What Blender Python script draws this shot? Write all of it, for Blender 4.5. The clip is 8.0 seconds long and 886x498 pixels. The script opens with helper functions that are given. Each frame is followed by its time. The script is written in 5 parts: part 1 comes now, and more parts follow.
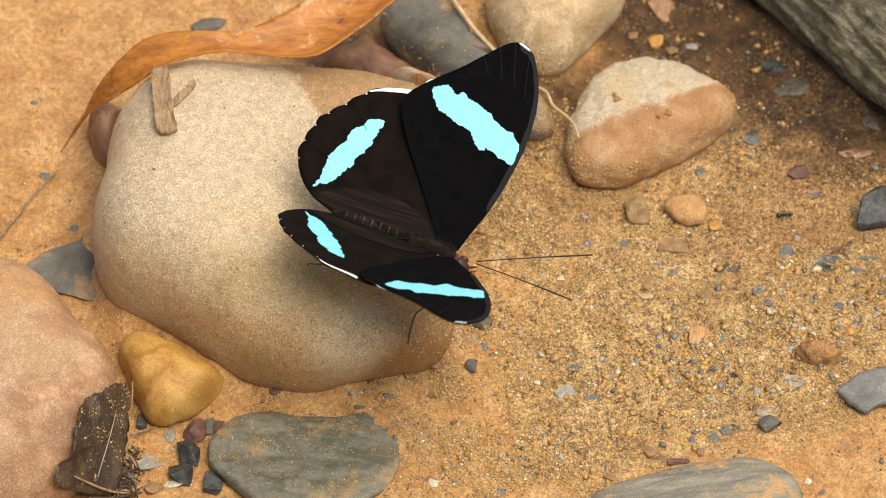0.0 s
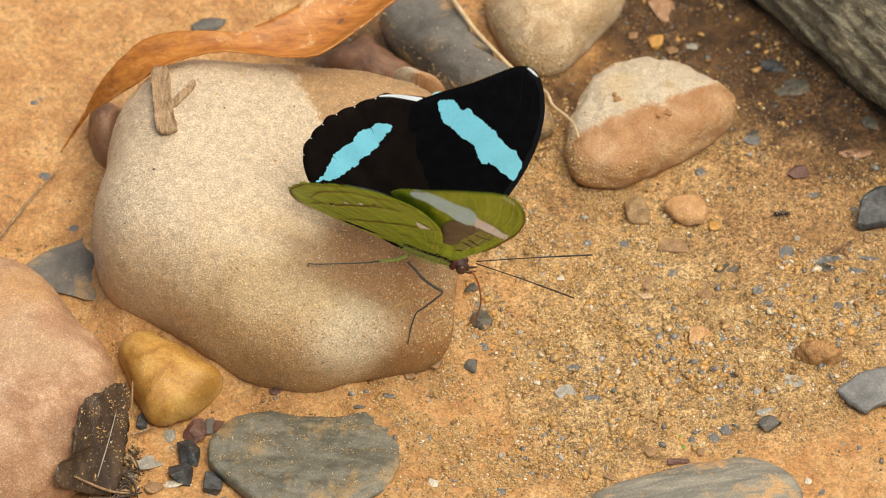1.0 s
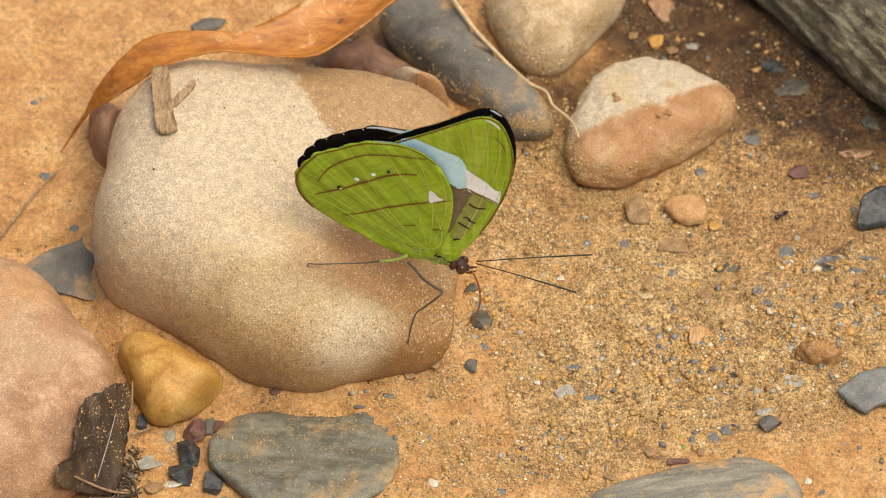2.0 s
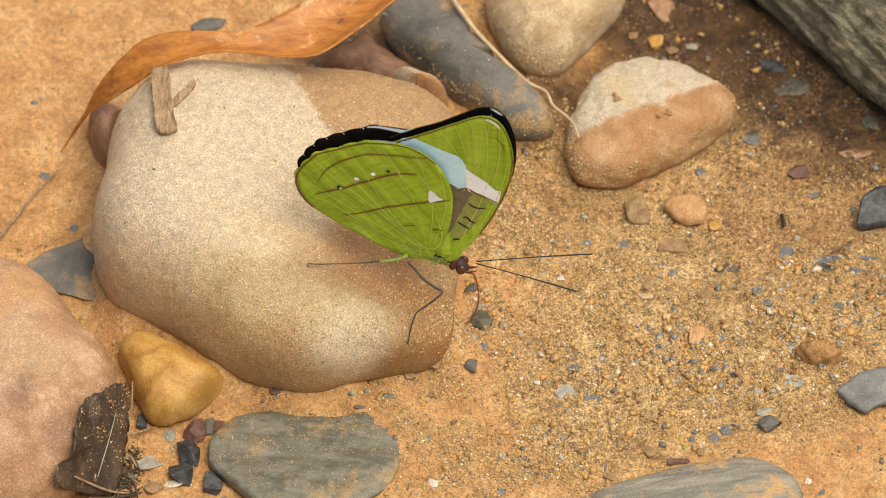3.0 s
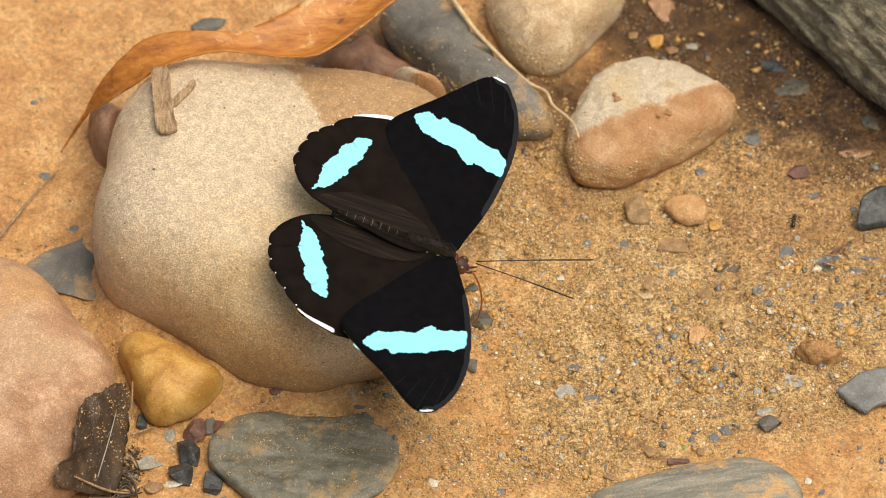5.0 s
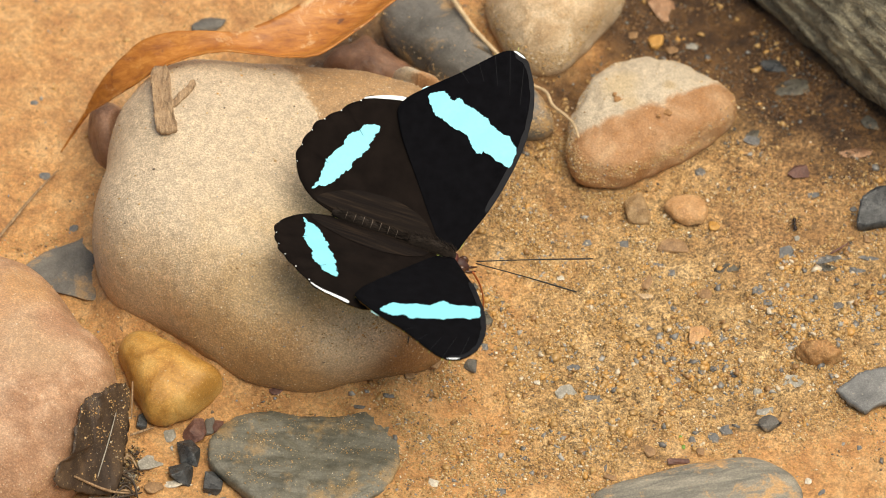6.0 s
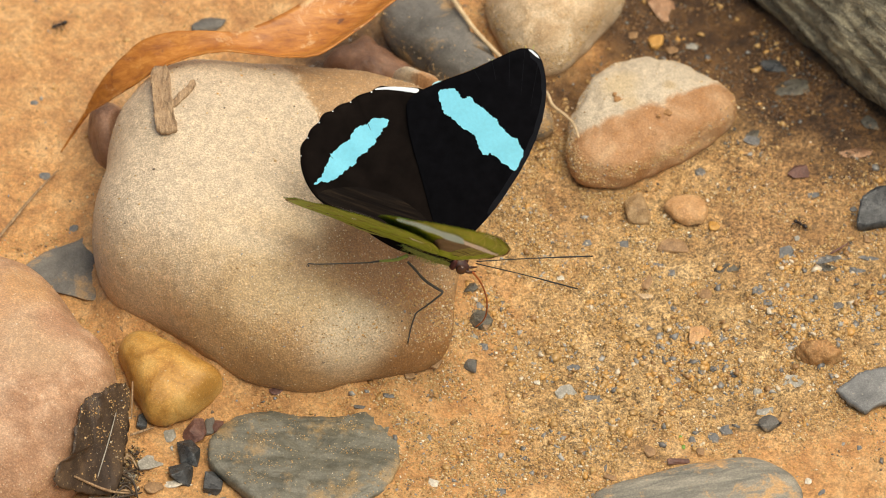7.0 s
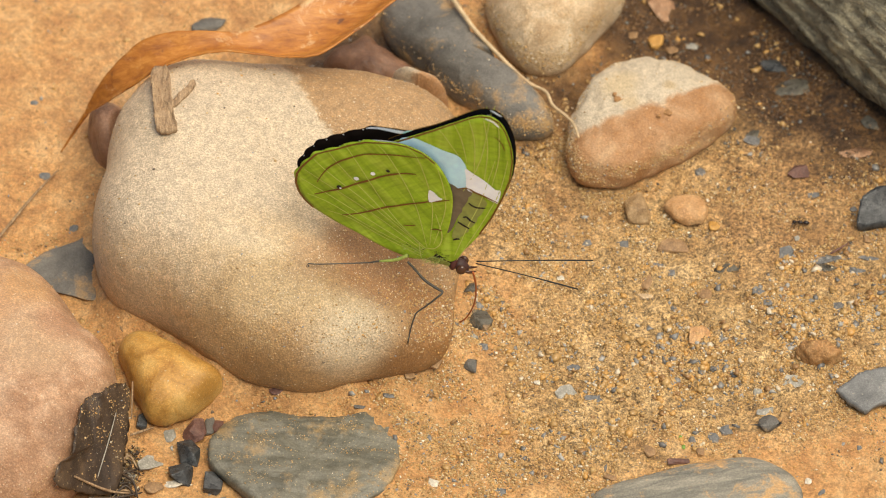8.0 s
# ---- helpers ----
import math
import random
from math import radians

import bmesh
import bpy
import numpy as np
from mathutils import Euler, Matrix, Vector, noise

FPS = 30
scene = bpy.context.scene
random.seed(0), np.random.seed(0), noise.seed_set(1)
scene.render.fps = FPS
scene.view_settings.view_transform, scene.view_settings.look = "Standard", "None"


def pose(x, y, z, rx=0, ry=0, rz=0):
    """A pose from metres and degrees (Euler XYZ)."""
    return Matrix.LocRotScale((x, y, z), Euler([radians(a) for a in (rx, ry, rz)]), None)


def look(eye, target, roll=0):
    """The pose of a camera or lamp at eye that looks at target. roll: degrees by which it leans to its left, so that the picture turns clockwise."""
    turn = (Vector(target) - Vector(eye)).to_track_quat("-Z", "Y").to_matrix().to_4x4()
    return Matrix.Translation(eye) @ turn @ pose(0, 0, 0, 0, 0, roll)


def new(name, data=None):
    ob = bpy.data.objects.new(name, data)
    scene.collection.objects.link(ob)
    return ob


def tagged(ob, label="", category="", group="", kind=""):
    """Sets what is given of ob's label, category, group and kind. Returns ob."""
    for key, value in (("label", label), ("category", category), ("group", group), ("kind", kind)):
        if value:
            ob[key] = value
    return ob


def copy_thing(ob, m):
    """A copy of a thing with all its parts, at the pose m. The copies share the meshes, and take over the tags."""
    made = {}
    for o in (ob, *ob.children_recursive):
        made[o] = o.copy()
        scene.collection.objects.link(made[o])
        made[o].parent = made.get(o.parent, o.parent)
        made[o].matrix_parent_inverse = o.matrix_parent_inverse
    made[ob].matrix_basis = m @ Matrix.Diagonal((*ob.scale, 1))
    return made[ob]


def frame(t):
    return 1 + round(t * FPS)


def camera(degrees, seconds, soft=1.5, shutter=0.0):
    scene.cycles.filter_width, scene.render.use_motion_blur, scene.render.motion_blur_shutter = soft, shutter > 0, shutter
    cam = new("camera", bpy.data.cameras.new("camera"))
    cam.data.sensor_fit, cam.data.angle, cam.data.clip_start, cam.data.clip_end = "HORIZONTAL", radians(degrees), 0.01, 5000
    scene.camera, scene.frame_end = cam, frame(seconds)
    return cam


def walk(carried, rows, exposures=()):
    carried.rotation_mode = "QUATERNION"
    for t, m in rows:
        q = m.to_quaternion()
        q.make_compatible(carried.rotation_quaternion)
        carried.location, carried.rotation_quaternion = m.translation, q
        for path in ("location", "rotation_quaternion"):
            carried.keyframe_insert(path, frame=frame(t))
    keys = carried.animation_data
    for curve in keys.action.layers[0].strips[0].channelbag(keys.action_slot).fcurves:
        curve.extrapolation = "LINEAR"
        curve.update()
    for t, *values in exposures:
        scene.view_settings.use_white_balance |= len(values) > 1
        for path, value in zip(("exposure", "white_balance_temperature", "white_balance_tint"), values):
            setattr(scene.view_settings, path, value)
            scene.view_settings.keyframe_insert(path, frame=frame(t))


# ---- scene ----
# A butterfly opens and shuts its wings on a boulder in wet river mud. Lengths in mm unless said otherwise.

MM = 0.001
EYE, AIM = (0.0, -1.02846, 1.22567), (0.0, 0.0, 0.0)
cam = camera(5.611, 8.0, soft=1.0, shutter=0.5)
walk(cam, [(0.0, look(EYE, AIM)), (8.0, look(EYE, AIM))], exposures=[(0.0, 0.46, 7250, 8), (8.0, 0.46, 7250, 8)])
cam.data.dof.use_dof, cam.data.dof.focus_distance, cam.data.dof.aperture_fstop = True, 1.571, 30.0

# ---------------------------------------------------------------- light
world = bpy.data.worlds.new("overcast_sky")
scene.world = world
world.use_nodes = True
sky = world.node_tree.nodes.new("ShaderNodeTexSky")
sky.sky_type, sky.sun_disc = "NISHITA", False
sky.sun_elevation, sky.sun_rotation = radians(58), radians(40)
sky.air_density, sky.dust_density = 1.0, 4.0
wbg = world.node_tree.nodes["Background"]
wbg.inputs["Strength"].default_value = 0.095
world.node_tree.links.new(sky.outputs[0], wbg.inputs["Color"])
sun = new("sun", bpy.data.lights.new("sun", "SUN"))
sun.data.energy, sun.data.angle, sun.data.color = 2.5, radians(38), (1.0, 0.95, 0.86)
sun.matrix_world = look((0.28, -0.33, 1.0), (0, 0, 0))


# ---------------------------------------------------------------- materials
def nodes_of(name):
    m = bpy.data.materials.new(name)
    m.use_nodes = True
    nt = m.node_tree
    return m, nt, nt.nodes["Principled BSDF"]


def link(nt, a, b):
    nt.links.new(a, b)


def noise_tex(nt, scale, detail=6.0, rough=0.6, vec=None, distort=0.0):
    n = nt.nodes.new("ShaderNodeTexNoise")
    n.inputs["Scale"].default_value, n.inputs["Detail"].default_value = scale, detail
    n.inputs["Roughness"].default_value, n.inputs["Distortion"].default_value = rough, distort
    if vec is not None:
        link(nt, vec, n.inputs["Vector"])
    return n.outputs["Fac"]


def ramp(nt, fac, stops):
    r = nt.nodes.new("ShaderNodeValToRGB")
    el = r.color_ramp.elements
    while len(el) < len(stops):
        el.new(0.5)
    for e, (p, c) in zip(el, stops):
        e.position, e.color = p, (*c, 1) if len(c) == 3 else c
    link(nt, fac, r.inputs[0])
    return r.outputs[0]


def mix(nt, fac, a, b, mode="MIX"):
    m = nt.nodes.new("ShaderNodeMix")
    m.data_type, m.blend_type = "RGBA", mode
    for sock, v in ((m.inputs[0], fac), (m.inputs[6], a), (m.inputs[7], b)):
        if isinstance(v, (int, float)):
            sock.default_value = v
        elif isinstance(v, tuple):
            sock.default_value = (*v, 1)
        else:
            link(nt, v, sock)
    return m.outputs[2]


def bump(nt, bsdf, height, strength, dist):
    b = nt.nodes.new("ShaderNodeBump")
    b.inputs["Strength"].default_value, b.inputs["Distance"].default_value = strength, dist
    link(nt, height, b.inputs["Height"])
    link(nt, b.outputs[0], bsdf.inputs["Normal"])


def coords(nt, kind="Object", stretch=None):
    """Texture coordinates; stretch: scale along x, y, z, after a turn by so many degrees."""
    c = nt.nodes.new("ShaderNodeTexCoord").outputs[kind]
    if stretch:
        for rot, sc in (((0, 0, radians(stretch[3] if len(stretch) > 3 else 0)), (1, 1, 1)), ((0, 0, 0), stretch[:3])):
            m = nt.nodes.new("ShaderNodeMapping")
            m.inputs["Rotation"].default_value, m.inputs["Scale"].default_value = rot, sc
            link(nt, c, m.inputs["Vector"])
            c = m.outputs[0]
    return c


def grey(c):
    return (c, c, c)


def side_of(nt, v, way, at, soft, wander, seed):
    """A mask that goes from 0 to 1 across a wavering line: way is its normal, at its distance from the middle in mm."""
    d = nt.nodes.new("ShaderNodeVectorMath")
    d.operation = "DOT_PRODUCT"
    link(nt, v, d.inputs[0])
    d.inputs[1].default_value = Vector(way).normalized() * 1000
    n = noise_tex(nt, 90 + seed, 6, 0.62, v, 0.5)
    k = nt.nodes.new("ShaderNodeMath")
    k.operation = "MULTIPLY_ADD"
    link(nt, n, k.inputs[0])
    k.inputs[1].default_value = wander
    link(nt, d.outputs["Value"], k.inputs[2])
    r = nt.nodes.new("ShaderNodeMapRange")
    r.interpolation_type = "SMOOTHSTEP"
    r.inputs["From Min"].default_value, r.inputs["From Max"].default_value = at - soft + wander / 2, at + soft + wander / 2
    link(nt, k.outputs[0], r.inputs["Value"])
    return r.outputs[0]


def around(nt, v, x, y, radius, soft, wander, z=0.0):
    """A mask that is 1 inside a wavering round patch (mm)."""
    d = nt.nodes.new("ShaderNodeVectorMath")
    d.operation = "DISTANCE"
    link(nt, v, d.inputs[0])
    d.inputs[1].default_value = (x * MM, y * MM, z * MM)
    k = nt.nodes.new("ShaderNodeMath")
    k.operation = "MULTIPLY_ADD"
    link(nt, noise_tex(nt, 60 + x * 0.1, 6, 0.65, v, 0.4), k.inputs[0])
    k.inputs[1].default_value = wander * MM
    link(nt, d.outputs["Value"], k.inputs[2])
    r = nt.nodes.new("ShaderNodeMapRange")
    r.interpolation_type = "SMOOTHSTEP"
    r.inputs["From Min"].default_value, r.inputs["From Max"].default_value = (radius + soft + wander / 2) * MM, (radius - soft + wander / 2) * MM
    link(nt, k.outputs[0], r.inputs["Value"])
    return r.outputs[0]


def rock_material(name, dark, mid, light, size=6.0, rough=(0.45, 0.75), relief=0.25, speck=None, stretch=None, mud=None, zones=(), grain=0.6, ridges=0.0, patches=()):
    """Stone: blotches of about size mm, fine grain, specks, mineral or shade-toned zones, and a film of dried mud in
    patches.
    """
    m, nt, b = nodes_of(name)
    v = coords(nt, "Object", stretch)
    plainv = coords(nt)
    big = noise_tex(nt, 1000 / size, 6, 0.65, v, 0.6)
    fine = noise_tex(nt, 3000, 3, 0.7, plainv)
    coarse = noise_tex(nt, 700, 4, 0.65, plainv)
    col = ramp(nt, big, [(0.33, dark), (0.5, mid), (0.66, light)])
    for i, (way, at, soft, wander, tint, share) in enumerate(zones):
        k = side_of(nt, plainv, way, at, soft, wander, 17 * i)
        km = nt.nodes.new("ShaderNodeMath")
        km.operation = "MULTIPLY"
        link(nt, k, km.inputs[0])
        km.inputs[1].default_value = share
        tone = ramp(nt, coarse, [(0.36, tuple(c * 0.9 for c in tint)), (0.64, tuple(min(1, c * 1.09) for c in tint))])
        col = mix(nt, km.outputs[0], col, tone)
    for (x, y, z), radius, soft, wander, tint, share in patches:
        col = mix(nt, ramp(nt, around(nt, plainv, x, y, radius, soft, wander, z), [(0.0, grey(0)), (1.0, grey(share))]), col, tint)
    if mud:
        k = ramp(nt, noise_tex(nt, 1000 / (size * 1.3), 9, 0.75, plainv, 0.4), [(0.53, grey(0)), (0.62, grey(1))])
        col = mix(nt, k, col, mud)
    col = mix(nt, grain, col, ramp(nt, coarse, [(0.36, grey(0.9)), (0.64, grey(1.09))]), "MULTIPLY")
    col = mix(nt, grain, col, ramp(nt, fine, [(0.36, grey(0.74)), (0.5, grey(1.0)), (0.64, grey(1.45))]), "MULTIPLY")
    if speck:
        vo = nt.nodes.new("ShaderNodeTexVoronoi")
        vo.inputs["Scale"].default_value = 1700
        link(nt, plainv, vo.inputs["Vector"])
        thin = noise_tex(nt, 1300, 3, 0.6, plainv)
        k = mix(nt, 1.0, ramp(nt, vo.outputs["Distance"], [(0.14, grey(1)), (0.26, grey(0))]), ramp(nt, thin, [(0.5, grey(0)), (0.58, grey(0.9))]), "MULTIPLY")
        col = mix(nt, k, col, speck)
    link(nt, col, b.inputs["Base Color"])
    link(nt, ramp(nt, coarse, [(0.4, grey(rough[0])), (0.6, grey(rough[1]))]), b.inputs["Roughness"])
    h = mix(nt, 0.45, fine, coarse)
    if ridges:
        h = mix(nt, ridges, h, big)
    bump(nt, b, h, min(1.0, relief * 2), 0.0016 if ridges else 0.0005)
    return m


def plain(name, col, rough=0.6, spread=0.25, scale=900.0, relief=0.0, sheen=0.0, spec=0.5):
    m, nt, b = nodes_of(name)
    v = coords(nt)
    n = noise_tex(nt, scale, 5, 0.65, v)
    lo, hi = tuple(c * (1 - spread) for c in col), tuple(min(1, c * (1 + spread)) for c in col)
    link(nt, ramp(nt, n, [(0.3, lo), (0.7, hi)]), b.inputs["Base Color"])
    b.inputs["Roughness"].default_value = rough
    b.inputs["Specular IOR Level"].default_value = spec
    if sheen:
        b.inputs["Sheen Weight"].default_value = sheen
    if relief:
        bump(nt, b, n, relief, 0.0002)
    return m


def ground_material():
    m, nt, b = nodes_of("wet_sandy_mud")
    v = coords(nt)
    fine = noise_tex(nt, 2400, 3, 0.7, v)
    grit = noise_tex(nt, 1000, 4, 0.7, v)
    mid = noise_tex(nt, 150, 8, 0.72, v, 0.3)
    clay = ramp(nt, mid, [(0.34, (0.42, 0.195, 0.068)), (0.5, (0.58, 0.305, 0.114)), (0.66, (0.69, 0.42, 0.19))])
    sand = ramp(nt, mid, [(0.34, (0.27, 0.155, 0.06)), (0.5, (0.46, 0.29, 0.12)), (0.66, (0.61, 0.415, 0.205))])
    # wet silt, coloured darker still to carry the shade beside rock and stones
    silt_shade = ramp(nt, mid, [(0.36, (0.03, 0.0135, 0.005)), (0.5, (0.08, 0.038, 0.0125)), (0.64, (0.16, 0.08, 0.027))])
    col, sandy = clay, None
    for x, y, r in ((46, -14, 30), (28, -36, 16), (76, -10, 16), (64, 22, 20), (13, 8, 13)):
        k = around(nt, v, x, y, r, 9, 34)
        col = mix(nt, k, col, sand)
        sandy = k if sandy is None else mix(nt, 1.0, sandy, k, "LIGHTEN")
    wet = ramp(nt, mid, [(0.34, (0.27, 0.14, 0.052)), (0.5, (0.37, 0.205, 0.08)), (0.66, (0.46, 0.275, 0.12))])
    for x, y, r in ((70, 18, 20), (58, 6, 13), (21, 11, 9)):
        col = mix(nt, around(nt, v, x, y, r, 9, 24), col, wet)
    share = ramp(nt, sandy, [(0.0, grey(0.4)), (1.0, grey(0.95))])
    # silt patches with painted shade: by the rock and in gaps between stones
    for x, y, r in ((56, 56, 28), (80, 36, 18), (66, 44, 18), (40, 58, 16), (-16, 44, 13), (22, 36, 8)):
        col = mix(nt, around(nt, v, x, y, r, 8, 26), col, silt_shade)
    col = mix(nt, share, col, ramp(nt, grit, [(0.38, grey(0.42)), (0.5, grey(1.0)), (0.62, grey(1.4))]), "MULTIPLY")
    col = mix(nt, share, col, ramp(nt, fine, [(0.38, grey(0.5)), (0.62, grey(1.5))]), "MULTIPLY")
    link(nt, col, b.inputs["Base Color"])
    link(nt, ramp(nt, noise_tex(nt, 90, 5, 0.65, v), [(0.4, grey(0.30)), (0.62, grey(0.7))]), b.inputs["Roughness"])
    bump(nt, b, mix(nt, 0.45, fine, grit), 1.0, 0.0009)
    return m


M_GROUND = ground_material()
M_BIG = rock_material("tan_sandstone", (0.46, 0.31, 0.155), (0.53, 0.375, 0.20), (0.61, 0.455, 0.265), 12, (0.34, 0.46), 0.5, (0.80, 0.68, 0.50), None, None,
                      # second and third zones: wet brown, with the lower flanks' shading in the tint
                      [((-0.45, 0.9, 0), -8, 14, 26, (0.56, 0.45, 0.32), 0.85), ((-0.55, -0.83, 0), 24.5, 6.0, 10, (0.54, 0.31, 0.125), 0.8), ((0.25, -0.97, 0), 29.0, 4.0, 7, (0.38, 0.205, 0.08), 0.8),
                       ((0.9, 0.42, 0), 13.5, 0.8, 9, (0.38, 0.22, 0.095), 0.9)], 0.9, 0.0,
                      # brown wet patches, deepened to paint the butterfly's shadow and the rim's shade
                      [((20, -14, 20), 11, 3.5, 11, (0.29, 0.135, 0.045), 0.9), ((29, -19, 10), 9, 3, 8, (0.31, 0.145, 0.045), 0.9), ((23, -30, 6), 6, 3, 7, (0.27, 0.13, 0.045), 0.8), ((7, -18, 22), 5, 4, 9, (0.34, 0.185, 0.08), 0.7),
                       # the last, pale patch is a painted highlight on the front ridge
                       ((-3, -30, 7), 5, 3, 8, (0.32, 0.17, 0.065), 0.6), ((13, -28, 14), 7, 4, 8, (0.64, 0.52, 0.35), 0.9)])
M_PINK = rock_material("pink_sandstone", (0.30, 0.15, 0.075), (0.42, 0.24, 0.135), (0.54, 0.35, 0.22), 5, (0.4, 0.6), 0.8, (0.70, 0.54, 0.38), None, None, [], 0.85, 0.0,
                       [((8, 4, 17), 7, 4, 9, (0.50, 0.34, 0.20), 0.6), ((14, -14, 13), 5, 2, 6, (0.24, 0.12, 0.06), 0.7), ((6, 18, 15), 6, 3, 8, (0.55, 0.31, 0.13), 0.6), ((4, -21, 12), 6, 4, 8, (0.33, 0.17, 0.085), 0.6), ((17, -9, 12), 3.5, 1.5, 5, (0.20, 0.09, 0.045), 0.7), ((-2, 10, 18), 5, 3, 9, (0.56, 0.32, 0.15), 0.5), ((12, 9, 15), 4, 2, 6, (0.36, 0.17, 0.09), 0.5), ((-2, -8, 18), 5, 3, 8, (0.55, 0.40, 0.27), 0.5)])
M_YELLOW = rock_material("yellow_ochre_stone", (0.34, 0.155, 0.03), (0.52, 0.275, 0.065), (0.62, 0.38, 0.12), 6, (0.3, 0.5), 0.3, (0.66, 0.44, 0.16), None, None, [], 0.5, 0.0, [((6, -4, 6), 3.2, 1.6, 4, (0.34, 0.165, 0.03), 0.75)])
M_SLATE = rock_material("muddy_slate", (0.085, 0.08, 0.058), (0.145, 0.135, 0.10), (0.21, 0.195, 0.15), 8, (0.3, 0.55), 0.25, (0.46, 0.36, 0.2), (1, 3.2, 1, 8), (0.31, 0.21, 0.10))
M_WET = rock_material("wet_slate", (0.045, 0.04, 0.028), (0.085, 0.075, 0.055), (0.14, 0.125, 0.09), 5, (0.25, 0.5), 0.4, None, (1, 3.0, 1, -25), (0.36, 0.21, 0.09))
M_GREY = rock_material("blue_grey_stone", (0.075, 0.068, 0.056), (0.125, 0.115, 0.098), (0.18, 0.165, 0.14), 9, (0.35, 0.6), 0.3, None, None, (0.36, 0.23, 0.11))
M_TAN = rock_material("buff_stone", (0.44, 0.285, 0.15), (0.57, 0.41, 0.245), (0.68, 0.53, 0.35), 5, (0.5, 0.8), 0.8, (0.7, 0.6, 0.42))
M_OVAL = rock_material("banded_stone", (0.36, 0.17, 0.062), (0.43, 0.23, 0.105), (0.52, 0.32, 0.17), 6, (0.45, 0.75), 0.6, None, None, None, [((-0.46, 0.89, 0), 0.5, 1.0, 13, (0.56, 0.475, 0.345), 0.92), ((0.5, -0.87, 0), 10.5, 1.5, 5, (0.37, 0.16, 0.045), 0.8)], 0.6, 0.0, [((-6, 6, 8), 3, 2, 5, (0.56, 0.42, 0.23), 0.6), ((3, 5, 8), 1.2, 0.6, 2.5, (0.46, 0.33, 0.17), 0.7), ((-4, 1, 8), 1.5, 1.0, 4, (0.50, 0.36, 0.19), 0.6)])
M_DARK = rock_material("dark_schist", (0.065, 0.057, 0.037), (0.18, 0.157, 0.105), (0.38, 0.33, 0.21), 3, (0.22, 0.5), 1.0, (0.62, 0.55, 0.38), (0.6, 2.4, 1, 42), None, (), 0.8, 0.6)
M_WASH = rock_material("veined_river_rock", (0.12, 0.118, 0.098), (0.205, 0.19, 0.15), (0.31, 0.28, 0.215), 6, (0.4, 0.65), 0.4, None, (0.6, 4.0, 1, -12), (0.50, 0.30, 0.13))
M_CHIP = rock_material("slate_chip", (0.075, 0.074, 0.068), (0.15, 0.147, 0.138), (0.24, 0.235, 0.22), 2.5, (0.3, 0.55), 0.25, None, None, (0.36, 0.24, 0.12))
M_PLATE = rock_material("grey_slate", (0.12, 0.12, 0.115), (0.18, 0.18, 0.17), (0.25, 0.245, 0.23), 4, (0.35, 0.55), 0.3, (0.4, 0.36, 0.28))
M_BLACK = rock_material("black_stone", (0.02, 0.021, 0.021), (0.042, 0.044, 0.044), (0.09, 0.092, 0.09), 3, (0.22, 0.45), 0.3)
M_BROWN = rock_material("brown_pebble", (0.18, 0.10, 0.045), (0.30, 0.175, 0.08), (0.42, 0.26, 0.125), 3, (0.4, 0.7), 0.3)
M_COAT = rock_material("mud_coated_stone", (0.40, 0.20, 0.075), (0.52, 0.29, 0.125), (0.60, 0.38, 0.19), 4, (0.4, 0.7), 0.4)
M_WEDGE = rock_material("brown_broken_stone", (0.22, 0.13, 0.06), (0.36, 0.23, 0.11), (0.48, 0.33, 0.18), 4, (0.4, 0.7), 0.4)
M_CLOD = rock_material("rusty_clay", (0.29, 0.145, 0.05), (0.40, 0.205, 0.075), (0.50, 0.285, 0.12), 3, (0.45, 0.7), 0.5, None, None, (0.5, 0.32, 0.13))
# red-brown lowered so the colour itself holds the deep shade behind the boulder
M_SHADED = rock_material("brown_shaded_stone", (0.10, 0.045, 0.022), (0.17, 0.08, 0.04), (0.25, 0.13, 0.07), 5, (0.35, 0.6), 0.3)
M_RUST = rock_material("red_brown_sandstone", (0.19, 0.095, 0.05), (0.29, 0.155, 0.09), (0.38, 0.22, 0.135), 5, (0.4, 0.65), 0.3)
M_RED = rock_material("red_brown_stone", (0.075, 0.034, 0.026), (0.135, 0.062, 0.045), (0.23, 0.12, 0.085), 3, (0.35, 0.65), 0.3)


def leaf_material():
    m, nt, b = nodes_of("dry_leaf")
    v = coords(nt)
    streak = noise_tex(nt, 420, 6, 0.7, coords(nt, "Object", (0.5, 1.6, 1)), 0.3)
    col = ramp(nt, streak, [(0.34, (0.26, 0.08, 0.012)), (0.5, (0.40, 0.14, 0.019)), (0.66, (0.53, 0.215, 0.04))])
    k = ramp(nt, noise_tex(nt, 170, 9, 0.72, v, 0.6), [(0.56, grey(0)), (0.68, grey(0.9))])
    col = mix(nt, k, col, (0.66, 0.43, 0.21))
    k = ramp(nt, noise_tex(nt, 420, 3, 0.5, v), [(0.66, grey(0)), (0.74, grey(1))])
    col = mix(nt, k, col, (0.14, 0.05, 0.015))
    link(nt, col, b.inputs["Base Color"])
    b.inputs["Roughness"].default_value = 0.42
    bump(nt, b, streak, 0.35, 0.0008)
    return m


M_LEAF = leaf_material()
M_PALE = rock_material("pale_grey_chip", (0.20, 0.185, 0.15), (0.31, 0.29, 0.24), (0.43, 0.40, 0.335), 2.5, (0.4, 0.65), 0.25)
M_WHITE_STONE = rock_material("white_chip", (0.42, 0.36, 0.27), (0.56, 0.50, 0.40), (0.68, 0.63, 0.53), 2.5, (0.4, 0.65), 0.2)


